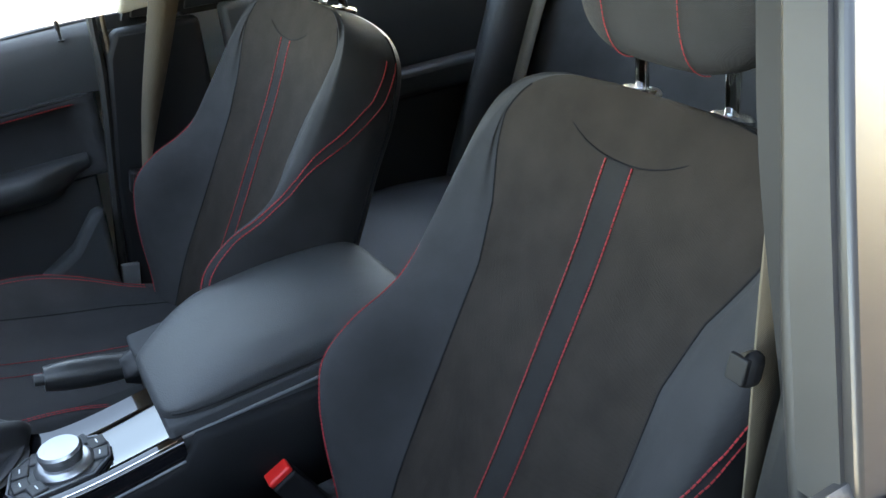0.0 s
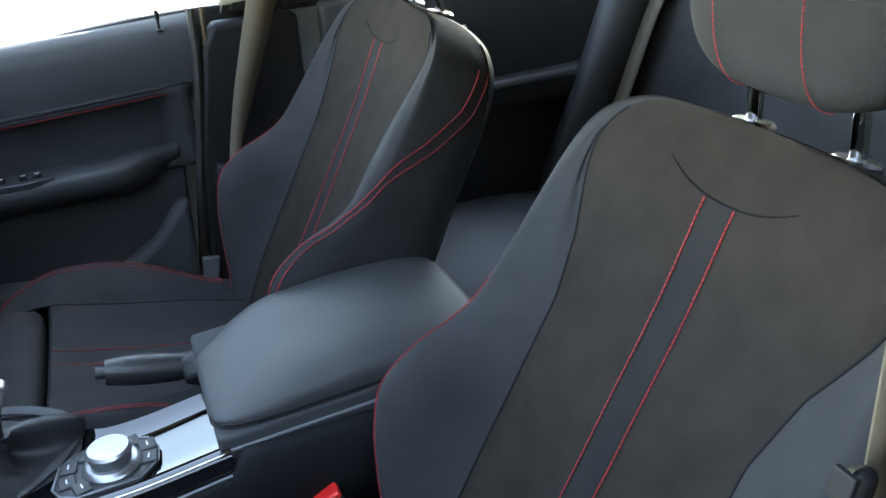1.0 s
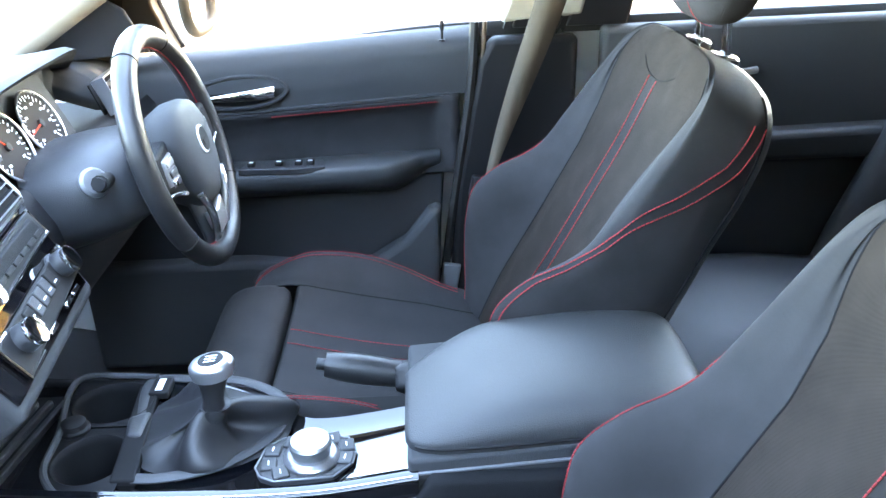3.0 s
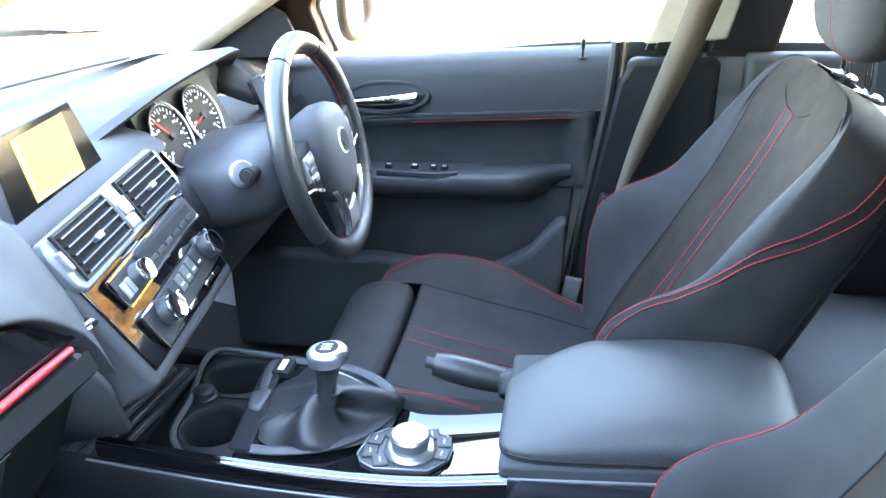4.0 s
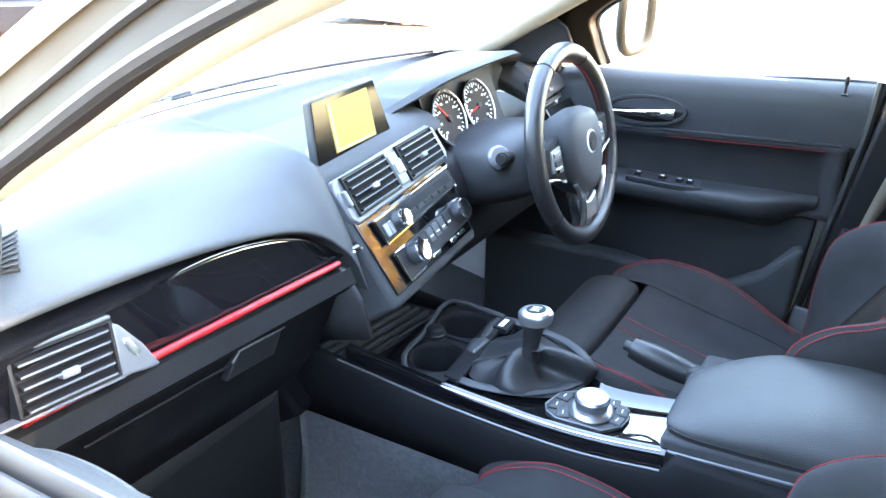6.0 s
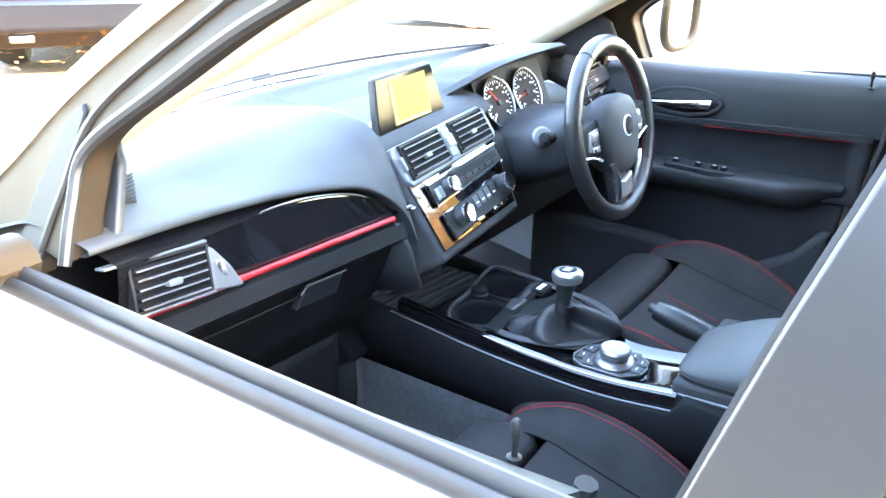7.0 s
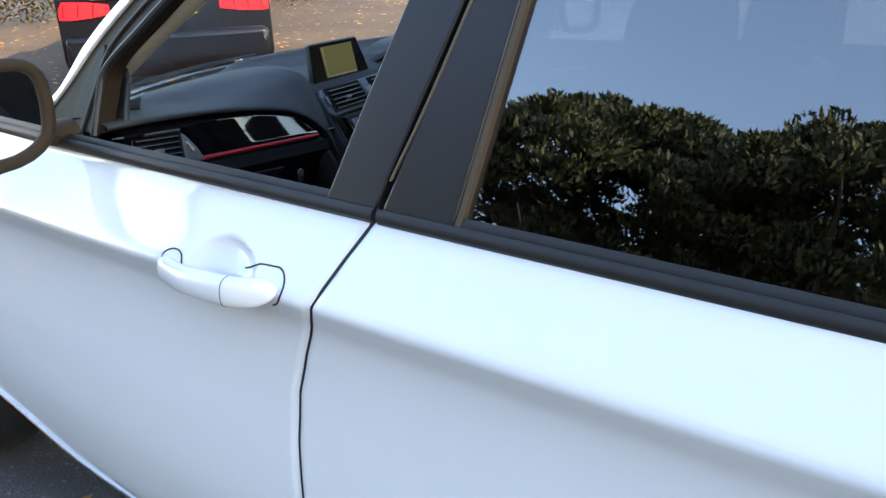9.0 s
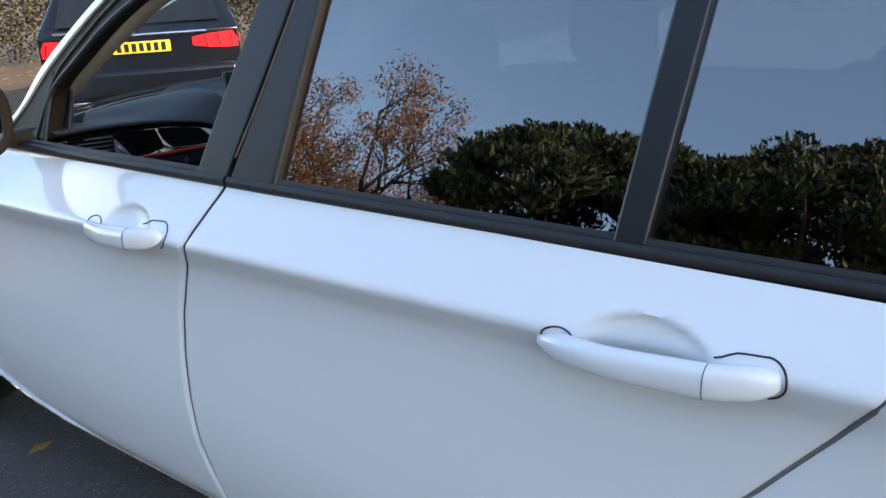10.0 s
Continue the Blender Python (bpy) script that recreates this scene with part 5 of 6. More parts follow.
for yc, nd in ((0.272, 40), (0.386, 100)):
    DM = pose(-0.832, yc, 0.908, 0, -24, 0)
    dial = part("dial", lathe([(0.0, 0.0), (0.048, 0.0), (0.049, 0.003)], 40, DM @ pose(0, 0, 0, 0, 90, 0)), GAUGE, bin_, "round dial with a silver rim")
    part("dial_rim", tube([DM @ Vector((0.006, 0.0515 * math.cos(q), 0.0515 * math.sin(q))) for q in [2 * math.pi * j / 40 for j in range(40)]], 0.0024, 8, True), SILVER, dial)
    for k in range(25):
        q = radians(225 - 270 * k / 24)
        long = k % 3 == 0
        part("tick", xf(box(0.0034, 0.0042, -0.0009, 0.0009, 0.036 if long else 0.040, 0.045), DM @ pose(0, 0, 0, math.degrees(q) - 90, 0, 0)), MARK, dial)
    for k in range(8):
        q = radians(225 - 270 * k / 7)
        part("numeral_bar", xf(box(0.0034, 0.0042, 0.031 * math.cos(q) - 0.0032, 0.031 * math.cos(q) + 0.0032, 0.031 * math.sin(q) - 0.0018, 0.031 * math.sin(q) + 0.0018), DM), MARK, dial)
    part("needle", xf(box(0.0045, 0.006, -0.001, 0.001, -0.008, 0.040), DM @ pose(0, 0, 0, nd, 0, 0)), ORANGE, dial, "red needle", bevel=0.0005)
    part("needle_hub", lathe([(0.0, 0.0), (0.007, 0.0), (0.006, 0.007), (0.0, 0.008)], 16, DM @ pose(0, 0, 0, 0, 90, 0)), DARK, dial)
part("lower_trim", prism([(-0.845, 0.80), (-0.80, 0.825), (-0.79, 0.845), (-0.83, 0.86), (-0.87, 0.84)], 0.18, 0.56), PLASTIC, bin_, bevel=0.01)
sv = pose(-0.80, 0.655, 0.895, 0, -20, 4)
vent(dash, sv, 0.055, 0.032, 4, 18, GREYTRIM)
part("driver_panel", prism([(-0.80, 0.86), (-0.765, 0.80), (-0.80, 0.64), (-0.95, 0.52), (-1.1, 0.55), (-1.1, 0.86)], 0.20, 0.72), DARK, dash, "dark knee panel under the wheel", bevel=0.02)
part("driver_gloss", prism([(-0.772, 0.868), (-0.757, 0.848), (-0.772, 0.812), (-0.80, 0.83)], 0.58, 0.715), GLOSS, dash, bevel=0.003)

# ---- steering wheel and column ----
WM = pose(-0.622, 0.368, 0.870, 0, -14, 0)
wheel_t = thing("steering_wheel", "black leather three-spoke steering wheel with silver trim", "steering wheel", at=WM)
RW = 0.166
circle = [2 * math.pi * j / 72 for j in range(72)]
rim_g = tube([(0.0, RW * math.cos(q), RW * math.sin(q)) for q in circle], 0.0165, 14, True)
part("rim", rim_g, RIMHIDE, wheel_t, "black leather rim", sharp=180)
part("stitching", dashes([(-0.001, (RW - 0.0168) * math.cos(q), (RW - 0.0168) * math.sin(q)) for q in circle + circle[:1]], r=0.0010), REDSTITCH, wheel_t, "red stitching")
hub = []
for dx, k in ((-0.035, 0.84), (-0.015, 0.98), (0.008, 1.0), (0.022, 0.93), (0.030, 0.72), (0.033, 0.30)):
    hub.append([(dx, 0.080 * k * math.copysign(abs(math.cos(q)) ** 0.75, math.cos(q)) * (1 - 0.18 * max(0, -math.sin(q))), 0.078 * k * math.copysign(abs(math.sin(q)) ** 0.8, math.sin(q)) * (1.16 if math.sin(q) < 0 else 0.86)) for q in [2 * math.pi * j / 36 for j in range(36)]])
part("hub", loft(hub), SOFT, wheel_t, "dark grey airbag cover", sharp=75)
em = part("emblem", lathe([(0.0, 0.0), (0.021, 0.0), (0.021, 0.003), (0.018, 0.004), (0.0, 0.0045)], 28, pose(0.031, 0, 0.004, 0, 90, 0)), MARK, wheel_t, "plain round pale badge")
part("badge_field", prism([(0.0095 * math.cos(q), 0.004 + 0.0095 * math.sin(q)) for q in np.linspace(math.pi, 2 * math.pi, 12)], 0.0345, 0.0362, "x"), DARK, em)
part("emblem_ring", lathe([(0.0145, 0.0045), (0.0165, 0.005), (0.0185, 0.0045)], 28, pose(0.031, 0, 0.004, 0, 90, 0)), DARK, em)
for q in (radians(62), radians(118), radians(215), radians(325)):
    c, sn = math.cos(q), math.sin(q)
    part("rim_seam", tube([(0.0168 * math.cos(k), (RW + 0.0168 * math.sin(k)) * c, (RW + 0.0168 * math.sin(k)) * sn) for k in [2 * math.pi * j / 20 for j in range(20)]], 0.0009, 5, True), DARK, wheel_t)
for s in (-1, 1):
    sp = part("spoke", prism([(s * 0.050, -0.052), (s * 0.050, 0.040), (s * 0.085, 0.030), (s * 0.122, 0.026), (s * 0.156, 0.030), (s * 0.158, -0.022), (s * 0.120, -0.030), (s * 0.085, -0.046)], -0.020, 0.006, "x"), GLOVE, wheel_t, "dark spoke with buttons", bevel=0.005)
    pad = part("switch_pad", prism([(s * 0.080, -0.030), (s * 0.080, 0.018), (s * 0.120, 0.016), (s * 0.128, -0.020)], 0.003, 0.009, "x"), GREYTRIM, sp, bevel=0.003)
    for zz, mt in ((0.008, SILVER), (-0.007, PLASTIC), (-0.020, SILVER)):
        part("wheel_button", box(0.008, 0.012, s * 0.101 - 0.014, s * 0.101 + 0.014, zz - 0.005, zz + 0.005), mt, sp, bevel=0.002)
    part("spoke_line", tube([(0.007, s * 0.078, -0.047), (0.008, s * 0.118, -0.033), (0.006, s * 0.152, -0.027)], 0.003, 8), SILVER, sp, "bright spoke edge")
    part("spoke_trim", loft([[(x + 0.006 * math.cos(k), s * y + 0.007 * math.sin(k), z) for k in [2 * math.pi * j / 10 for j in range(10)]] for x, y, z in ((0.020, 0.064, -0.058), (0.021, 0.055, -0.078), (0.018, 0.044, -0.100), (0.012, 0.036, -0.122), (0.006, 0.034, -0.140))]), SILVER, wheel_t, "silver lower spoke trim", sharp=70)
part("lower_spoke", loft([[(-0.008 + 0.012 * math.cos(q), w * math.sin(q), zz) for q in [2 * math.pi * j / 14 for j in range(14)]] for zz, w in ((-0.06, 0.052), (-0.10, 0.042), (-0.13, 0.036), (-0.163, 0.040))]), PLASTIC, wheel_t, sharp=75)
part("spoke_cover", prism([(-0.040, -0.094), (0.0, -0.106), (0.040, -0.094), (0.034, -0.124), (0.020, -0.138), (-0.020, -0.138), (-0.034, -0.124)], 0.002, 0.013, "x"), KNOBTOP, wheel_t, "silver lower spoke cover", bevel=0.004)
col = thing("steering_column", "dark steering column with stalks", "steering column", at=WM)
part("shroud", loft([[(x, -0.018 + 0.098 * k * math.copysign(abs(math.cos(q)) ** 0.7, math.cos(q)), -0.012 + 0.062 * k * math.copysign(abs(math.sin(q)) ** 0.7, math.sin(q))) for q in [2 * math.pi * j / 24 for j in range(24)]] for x, k in ((-0.048, 0.70), (-0.058, 0.90), (-0.09, 1.08), (-0.14, 1.16), (-0.22, 1.2))]), PLASTIC, col, sharp=70)
for s in (-1, 1):
    stalk = part("stalk", tube(curve([(-0.085, s * 0.05, 0.0), (-0.078, s * 0.10, 0.010), (-0.070, s * 0.150, 0.018)], 10), lambda u: 0.008 + 0.004 * u, 10), DARK, col, "black control stalk")
    part("stalk_tip", tube([(-0.070, s * 0.148, 0.0178), (-0.069, s * 0.158, 0.020)], 0.009, 10), DARK, stalk)
part("start_button", lathe([(0, 0), (0.021, 0), (0.021, 0.006), (0.017, 0.010), (0, 0.009)], 24, pose(-0.712, 0.240, 0.864, 0, 62, -40)), GREYTRIM, bin_, "round silver start button")

# ---- pedals ----
for y, w, z in ((0.26, 0.035, 0.40), (0.37, 0.035, 0.40), (0.47, 0.022, 0.36)):
    pd = thing("pedal", "black rubber-faced foot pedal in the dark footwell", "pedal", "pedals")
    part("pad", xf(box(-0.008, 0.008, -w, w, -0.04, 0.04), pose(-1.12, y, z, 0, -35, 0)), RUBBER, pd, bevel=0.004)
    part("arm", tube([(-1.125, y, z + 0.02), (-1.17, y, z + 0.12), (-1.18, y, z + 0.22)], 0.008, 8), DARK, pd)

# ---- centre console ----
con = thing("centre_console", "black centre console with gloss trim and cup holders", "centre console")
YL, YR = -0.098, 0.168
EDGE_Z = smooth_table([(-0.92, 0.640), (-0.86, 0.636), (-0.76, 0.626), (-0.60, 0.612), (-0.42, 0.609), (-0.28, 0.626)])
edge_z = lambda x: lerp_table(EDGE_Z, x)
for yy, s in ((YL, -1), (YR, 1)):
    rows, low = [], []
    for x in np.linspace(-0.90, 0.06, 50):
        zt = edge_z(x) - 0.024 if x < -0.29 else 0.628
        if s > 0:
            zt -= 0.045 * smoothstep(-0.60, -0.50, x)
        rows.append([(x, yy, zt), (x, yy + s * 0.010, zt - 0.012), (x, yy + s * 0.014, zt - 0.06), (x, yy + s * 0.006, 0.480)])
        low.append([(x, yy + s * 0.007, 0.484), (x, yy + s * 0.004, 0.40), (x, yy + s * 0.03, 0.215)])
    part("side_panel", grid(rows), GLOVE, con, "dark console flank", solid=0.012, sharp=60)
    part("flank_carpet", grid(low), CARPET, con, "carpeted lower flank", solid=0.010, sharp=60)
# gloss band with a bright edge
def band(yy, s):
    xs = np.linspace(-0.80, -0.288, 40)
    rows = [[(x, yy + s * 0.002, edge_z(x) - 0.026), (x, yy + s * 0.004, edge_z(x) - 0.006), (x, yy, edge_z(x)), (x, yy - s * 0.010, edge_z(x) + 0.001)] for x in xs]
    g = part("gloss_band", grid(rows), GLOSS, con, "gloss black console band", sharp=60)
    part("bright_edge", tube([(x, yy + s * 0.0055, edge_z(x) - 0.027) for x in np.linspace(-0.815, -0.292, 30)], 0.0017, 6), GREYTRIM, g)
    part("bright_edge", tube([(x, yy, edge_z(x) + 0.0005) for x in np.linspace(-0.80, -0.295, 30)], 0.0010, 6), CHROME, g)


band(YL, -1)
top_z = lambda x: edge_z(x) - 0.014
# moulded cup holders: a plate with two deep wells
def cup_plate(x0, x1, y0, y1, cx, cy, rx, ry, z, deep):
    """A rectangular plate with a round well sunk in it, with a rolled rim."""
    n = 48
    qs = [2 * math.pi * (j + 0.5) / n for j in range(n)]
    edge = []
    for q in qs:
        c, sn = math.cos(q), math.sin(q)
        kx = ((x1 - cx) if c > 0 else (x0 - cx)) / c if abs(c) > 1e-6 else 1e9
        ky = ((y1 - cy) if sn > 0 else (y0 - cy)) / sn if abs(sn) > 1e-6 else 1e9
        k = min(kx, ky)
        edge.append((cx + k * c, cy + k * sn, z))
    el = lambda k, zz: [(cx + rx * k * math.cos(q), cy + ry * k * math.sin(q), zz) for q in qs]
    return grid([edge, el(1.10, z), el(1.05, z + 0.002), el(1.0, z), el(0.97, z - 0.010), el(0.90, z - deep), el(0.02, z - deep)], True)


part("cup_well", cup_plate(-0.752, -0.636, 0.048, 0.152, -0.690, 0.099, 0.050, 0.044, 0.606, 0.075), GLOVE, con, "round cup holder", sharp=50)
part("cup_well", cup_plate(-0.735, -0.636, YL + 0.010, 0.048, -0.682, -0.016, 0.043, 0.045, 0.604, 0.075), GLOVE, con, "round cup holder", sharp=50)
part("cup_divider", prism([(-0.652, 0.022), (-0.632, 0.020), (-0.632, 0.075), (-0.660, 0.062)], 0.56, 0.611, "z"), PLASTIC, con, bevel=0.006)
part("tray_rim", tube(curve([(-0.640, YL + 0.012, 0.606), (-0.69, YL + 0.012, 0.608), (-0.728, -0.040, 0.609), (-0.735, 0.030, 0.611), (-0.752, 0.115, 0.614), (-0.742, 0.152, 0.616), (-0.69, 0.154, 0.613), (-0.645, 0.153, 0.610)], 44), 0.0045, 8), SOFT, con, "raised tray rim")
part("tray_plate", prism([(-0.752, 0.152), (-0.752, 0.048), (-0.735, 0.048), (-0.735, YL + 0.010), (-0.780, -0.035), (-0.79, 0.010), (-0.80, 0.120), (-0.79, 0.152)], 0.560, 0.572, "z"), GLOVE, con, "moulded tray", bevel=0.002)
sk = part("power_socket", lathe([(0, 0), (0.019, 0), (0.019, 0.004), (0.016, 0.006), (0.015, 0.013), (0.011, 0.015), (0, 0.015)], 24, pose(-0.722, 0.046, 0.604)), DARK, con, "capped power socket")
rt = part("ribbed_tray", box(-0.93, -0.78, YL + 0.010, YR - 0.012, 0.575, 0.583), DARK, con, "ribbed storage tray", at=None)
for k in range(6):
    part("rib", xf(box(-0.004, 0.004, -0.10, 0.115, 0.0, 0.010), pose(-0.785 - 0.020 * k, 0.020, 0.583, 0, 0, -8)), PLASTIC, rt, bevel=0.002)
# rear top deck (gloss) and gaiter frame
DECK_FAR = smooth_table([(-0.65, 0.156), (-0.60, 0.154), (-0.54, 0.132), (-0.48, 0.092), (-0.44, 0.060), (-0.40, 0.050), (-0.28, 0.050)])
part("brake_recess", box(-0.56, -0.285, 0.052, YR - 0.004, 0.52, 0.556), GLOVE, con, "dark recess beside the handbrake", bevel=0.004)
rows = []
for x in np.linspace(-0.645, -0.285, 30):
    far = lerp_table(DECK_FAR, x)
    rows.append([(x, YL + 0.009 + (far - YL - 0.009) * w, top_z(x) + 0.006 - 0.010 * (1 - abs(2 * w - 1) ** 4)) for w in np.linspace(0, 1, 20)] + [(x, far + 0.004, top_z(x) - 0.004), (x, far + 0.006, 0.545)])
part("top_deck", grid(rows), GLOSS, con, "gloss black top deck", sharp=75)
fr = part("gaiter_frame", tube(curve([(-0.628, -0.052, 0.603), (-0.642, 0.05, 0.604), (-0.652, 0.146, 0.606), (-0.60, 0.152, 0.605), (-0.53, 0.142, 0.604), (-0.475, 0.105, 0.603), (-0.458, 0.060, 0.602), (-0.478, 0.008, 0.601), (-0.525, -0.034, 0.601), (-0.585, -0.052, 0.602), (-0.628, -0.052, 0.603)], 60)[:-1], 0.0085, 10, True, 0.40), PLASTIC, con, "gaiter frame")
part("frame_bar", prism([(-0.646, -0.060), (-0.668, 0.155), (-0.640, 0.155), (-0.616, -0.060)], 0.596, 0.607, "z"), GLOVE, con, "broad front bar of the gaiter frame", bevel=0.003)
part("mode_switch", box(-0.648, -0.622, 0.112, 0.150, 0.600, 0.611), DARK, con, "drive mode switch", bevel=0.002)
part("switch_mark", box(-0.640, -0.631, 0.118, 0.145, 0.6112, 0.6118), MARK, con)

gear = thing("gear_lever", "manual gear lever with silver-topped knob and leather gaiter", "gear lever")
rings = []
for i in range(26):
    u = i / 25
    ring = []
    for j in range(56):
        q = 2 * math.pi * j / 56
        c, sn = math.cos(q), math.sin(q)
        fold = 1 + (0.36 * math.sin(4 * q + 0.6 + 1.0 * u) + 0.22 * math.sin(7 * q + 3 * u)) * math.sin(math.pi * min(1.0, u * 1.05)) ** 0.7
        k = (1 - u) ** 1.9
        rx, ry = 0.017 + 0.076 * k, 0.016 + 0.078 * k
        hump = 0.015 * math.sin(math.pi * u) * math.sin(3 * q + 1.1)
        ring.append((-0.553 + 0.022 * u + rx * fold * math.copysign(abs(c) ** 0.8, c) * (1.0 if c < 0 else 1.12), 0.050 - 0.040 * u + ry * fold * math.copysign(abs(sn) ** 0.8, sn) * (1 - 0.25 * max(0.0, c) * k), 0.596 + 0.062 * u ** 0.8 + hump))
    rings.append(ring)
part("gaiter", loft(rings), GAITER, gear, "creased black leather gaiter", sharp=80)
GK = Vector((-0.527, 0.006))
part("stick", tube([(GK.x - 0.004, GK.y + 0.003, 0.640), (GK.x - 0.002, GK.y + 0.001, 0.660)], lambda u: 0.0125, 14), PLASTIC, gear)
kn = loft([[(GK.x - 0.004 + 0.006 * u + r * 1.10 * math.cos(q), GK.y + r * math.sin(q), 0.662 + 0.062 * u) for q in [2 * math.pi * j / 28 for j in range(28)]] for u, r in ((-0.30, 0.0135), (-0.15, 0.0140), (-0.08, 0.0120), (0.10, 0.0118), (0.30, 0.0128), (0.5, 0.0152), (0.68, 0.0195), (0.78, 0.0212))])
kb = part("knob", kn, RIMHIDE, gear, "black leather gear knob", sharp=70)
kt = part("knob_top", loft([[(GK.x + 0.001 + r * 1.12 * math.cos(q), GK.y + r * math.sin(q), 0.662 + 0.062 * u + 0.10 * r * math.cos(q)) for q in [2 * math.pi * j / 32 for j in range(32)]] for u, r in ((0.66, 0.0218), (0.80, 0.0240), (0.90, 0.0238), (0.97, 0.0212), (1.0, 0.0165))]), KNOBTOP, gear, "silver knob top", sharp=70)
part("shift_pattern", lathe([(0, 0), (0.0155, 0), (0.0148, 0.0012), (0, 0.0012)], 24, pose(GK.x + 0.001, GK.y, 0.7236, 0, -6, 0)), DARK, kt)
for dy in (-0.006, 0.0, 0.006):
    part("pattern_bar", xf(box(-0.007, 0.007, dy - 0.0008, dy + 0.0008, 0.0012, 0.0017), pose(GK.x + 0.001, GK.y, 0.7238, 0, -6, 0)), MARK, kt)
part("pattern_bar", xf(box(-0.0008, 0.0008, -0.006, 0.006, 0.0012, 0.0017), pose(GK.x + 0.001, GK.y, 0.7238, 0, -6, 0)), MARK, kt)

ctl = thing("rotary_controller", "silver rotary controller ringed by menu buttons", "controller")
PLATE_PTS = [(-0.482, -0.040), (-0.474, -0.002), (-0.455, 0.014), (-0.410, 0.022), (-0.374, 0.010), (-0.364, -0.014), (-0.366, -0.038), (-0.388, -0.062), (-0.456, -0.066), (-0.474, -0.056)]
pl = part("plate", prism(PLATE_PTS, 0.580, 0.6005, "z"), PLASTIC, ctl, "black button plate", bevel=0.004)
part("plate_edge", tube([(x, y, 0.6002) for x, y in PLATE_PTS], 0.0013, 6, True), GREYTRIM, pl)
for bx, by, a in ((-0.466, -0.036, 8), (-0.464, -0.010, -6), (-0.450, -0.052, 16), (-0.442, 0.004, -10), (-0.376, -0.030, -8), (-0.376, -0.006, 8), (-0.394, 0.008, 14)):
    b = part("menu_button", xf(box(-0.010, 0.010, -0.011, 0.011, 0, 0.005), pose(bx, by, 0.5985, 0, 0, a)), PLASTIC, pl, bevel=0.002)
    part("button_mark", xf(box(-0.004, 0.004, -0.0008, 0.0008, 0.005, 0.0054), pose(bx, by, 0.5985, 0, 0, a + 90)), MARK, pl)
part("dial_base", lathe([(0, 0), (0.0335, 0), (0.0340, 0.004), (0.0300, 0.009), (0.0270, 0.010), (0, 0.010)], 40, pose(-0.416, -0.026, 0.600)), DIALGREY, ctl, "bright dial base")
part("dial", lathe([(0.0235, 0.0), (0.0225, 0.008), (0.0250, 0.010), (0.0255, 0.016), (0.0228, 0.0195), (0.013, 0.0188), (0, 0.0185)], 40, pose(-0.416, -0.026, 0.608)), DIALGREY, ctl, "satin silver dial")

# ---- armrest box ----
arm = thing("armrest", "padded black centre armrest on its storage box", "armrest")
rings = []
LID_TOP = smooth_table([(0.0, 0.654), (0.04, 0.661), (0.10, 0.669), (0.18, 0.678), (0.30, 0.689), (0.45, 0.699), (0.62, 0.705), (0.80, 0.704), (0.92, 0.698), (0.97, 0.691), (1.0, 0.680)])
for i in range(60):
    u = i / 59
    x = -0.302 + 0.352 * u
    e = max(0.0, 1 - abs(2 * u - 1) ** 7.0) ** 0.5
    zb = 0.648 + 0.018 * u
    zt = max(zb + 0.003, lerp_table(LID_TOP, u))
    wl = 0.122 * (0.72 + 0.28 * e)
    ring = []
    for j in range(56):
        q = 2 * math.pi * j / 56
        c, sn = math.cos(q), math.sin(q)
        far = 0.40 + 0.60 * smoothstep(0.0, 0.34, u) ** 0.6 if c > 0 else 1.0
        y = 0.034 + wl * far * math.copysign(abs(c) ** 0.5, c)
        z = (zb + (zt - zb) * abs(sn) ** 0.72) if sn > 0 else zb - 0.018 * abs(sn) ** 0.4
        ring.append((x, y, z))
    rings.append(ring)
lid = part("lid", loft(rings), LEATHER, arm, "padded leather lid", sharp=70)
part("lid_seam", tube([(r[0][0], r[0][1] + 0.0004, r[0][2] - 0.001) for r in rings[2:58]], 0.0018, 6), DARK, lid)
part("lid_seam", tube([(r[28][0], r[28][1] - 0.0004, r[28][2] - 0.001) for r in rings[2:58]], 0.0018, 6), DARK, lid)
bx = part("box", prism([(-0.296, 0.500), (-0.300, 0.640), (0.052, 0.664), (0.06, 0.42), (-0.29, 0.42)], -0.090, 0.160), SOFT, arm, "dark storage box", bevel=0.006)
part("box_line", tube([(-0.290, -0.0912, 0.622), (-0.12, -0.0912, 0.633), (0.05, -0.0912, 0.645)], 0.0022, 6), GREYTRIM, bx)

# ---- handbrake ----
hb = thing("handbrake", "leather-wrapped handbrake lever with a pleated gaiter", "handbrake")
part("grip", tube(curve([(-0.412, 0.136, 0.628), (-0.38, 0.136, 0.622), (-0.33, 0.137, 0.611), (-0.285, 0.138, 0.602)], 16), lambda u: 0.0165 + 0.0045 * math.sin(math.pi * min(1, u * 1.1)), 14), RIMHIDE, hb, "black leather grip", sharp=70)
part("button", tube([(-0.424, 0.136, 0.6305), (-0.408, 0.136, 0.6275)], 0.008, 12), PLASTIC, hb, "push button")
rings = []
for i in range(20):
    u = i / 19
    rings.append([(-0.318 + 0.105 * u, 0.136 + (0.021 + 0.022 * u) * (1 + 0.16 * math.sin(4 * q + 12 * u)) * math.cos(q), 0.606 - 0.012 * u + (0.021 + 0.026 * u) * (1 + 0.16 * math.sin(3 * q + 9 * u)) * math.sin(q)) for q in [2 * math.pi * j / 28 for j in range(28)]])
part("gaiter", loft(rings), GAITER, hb, "pleated leather gaiter", sharp=75)


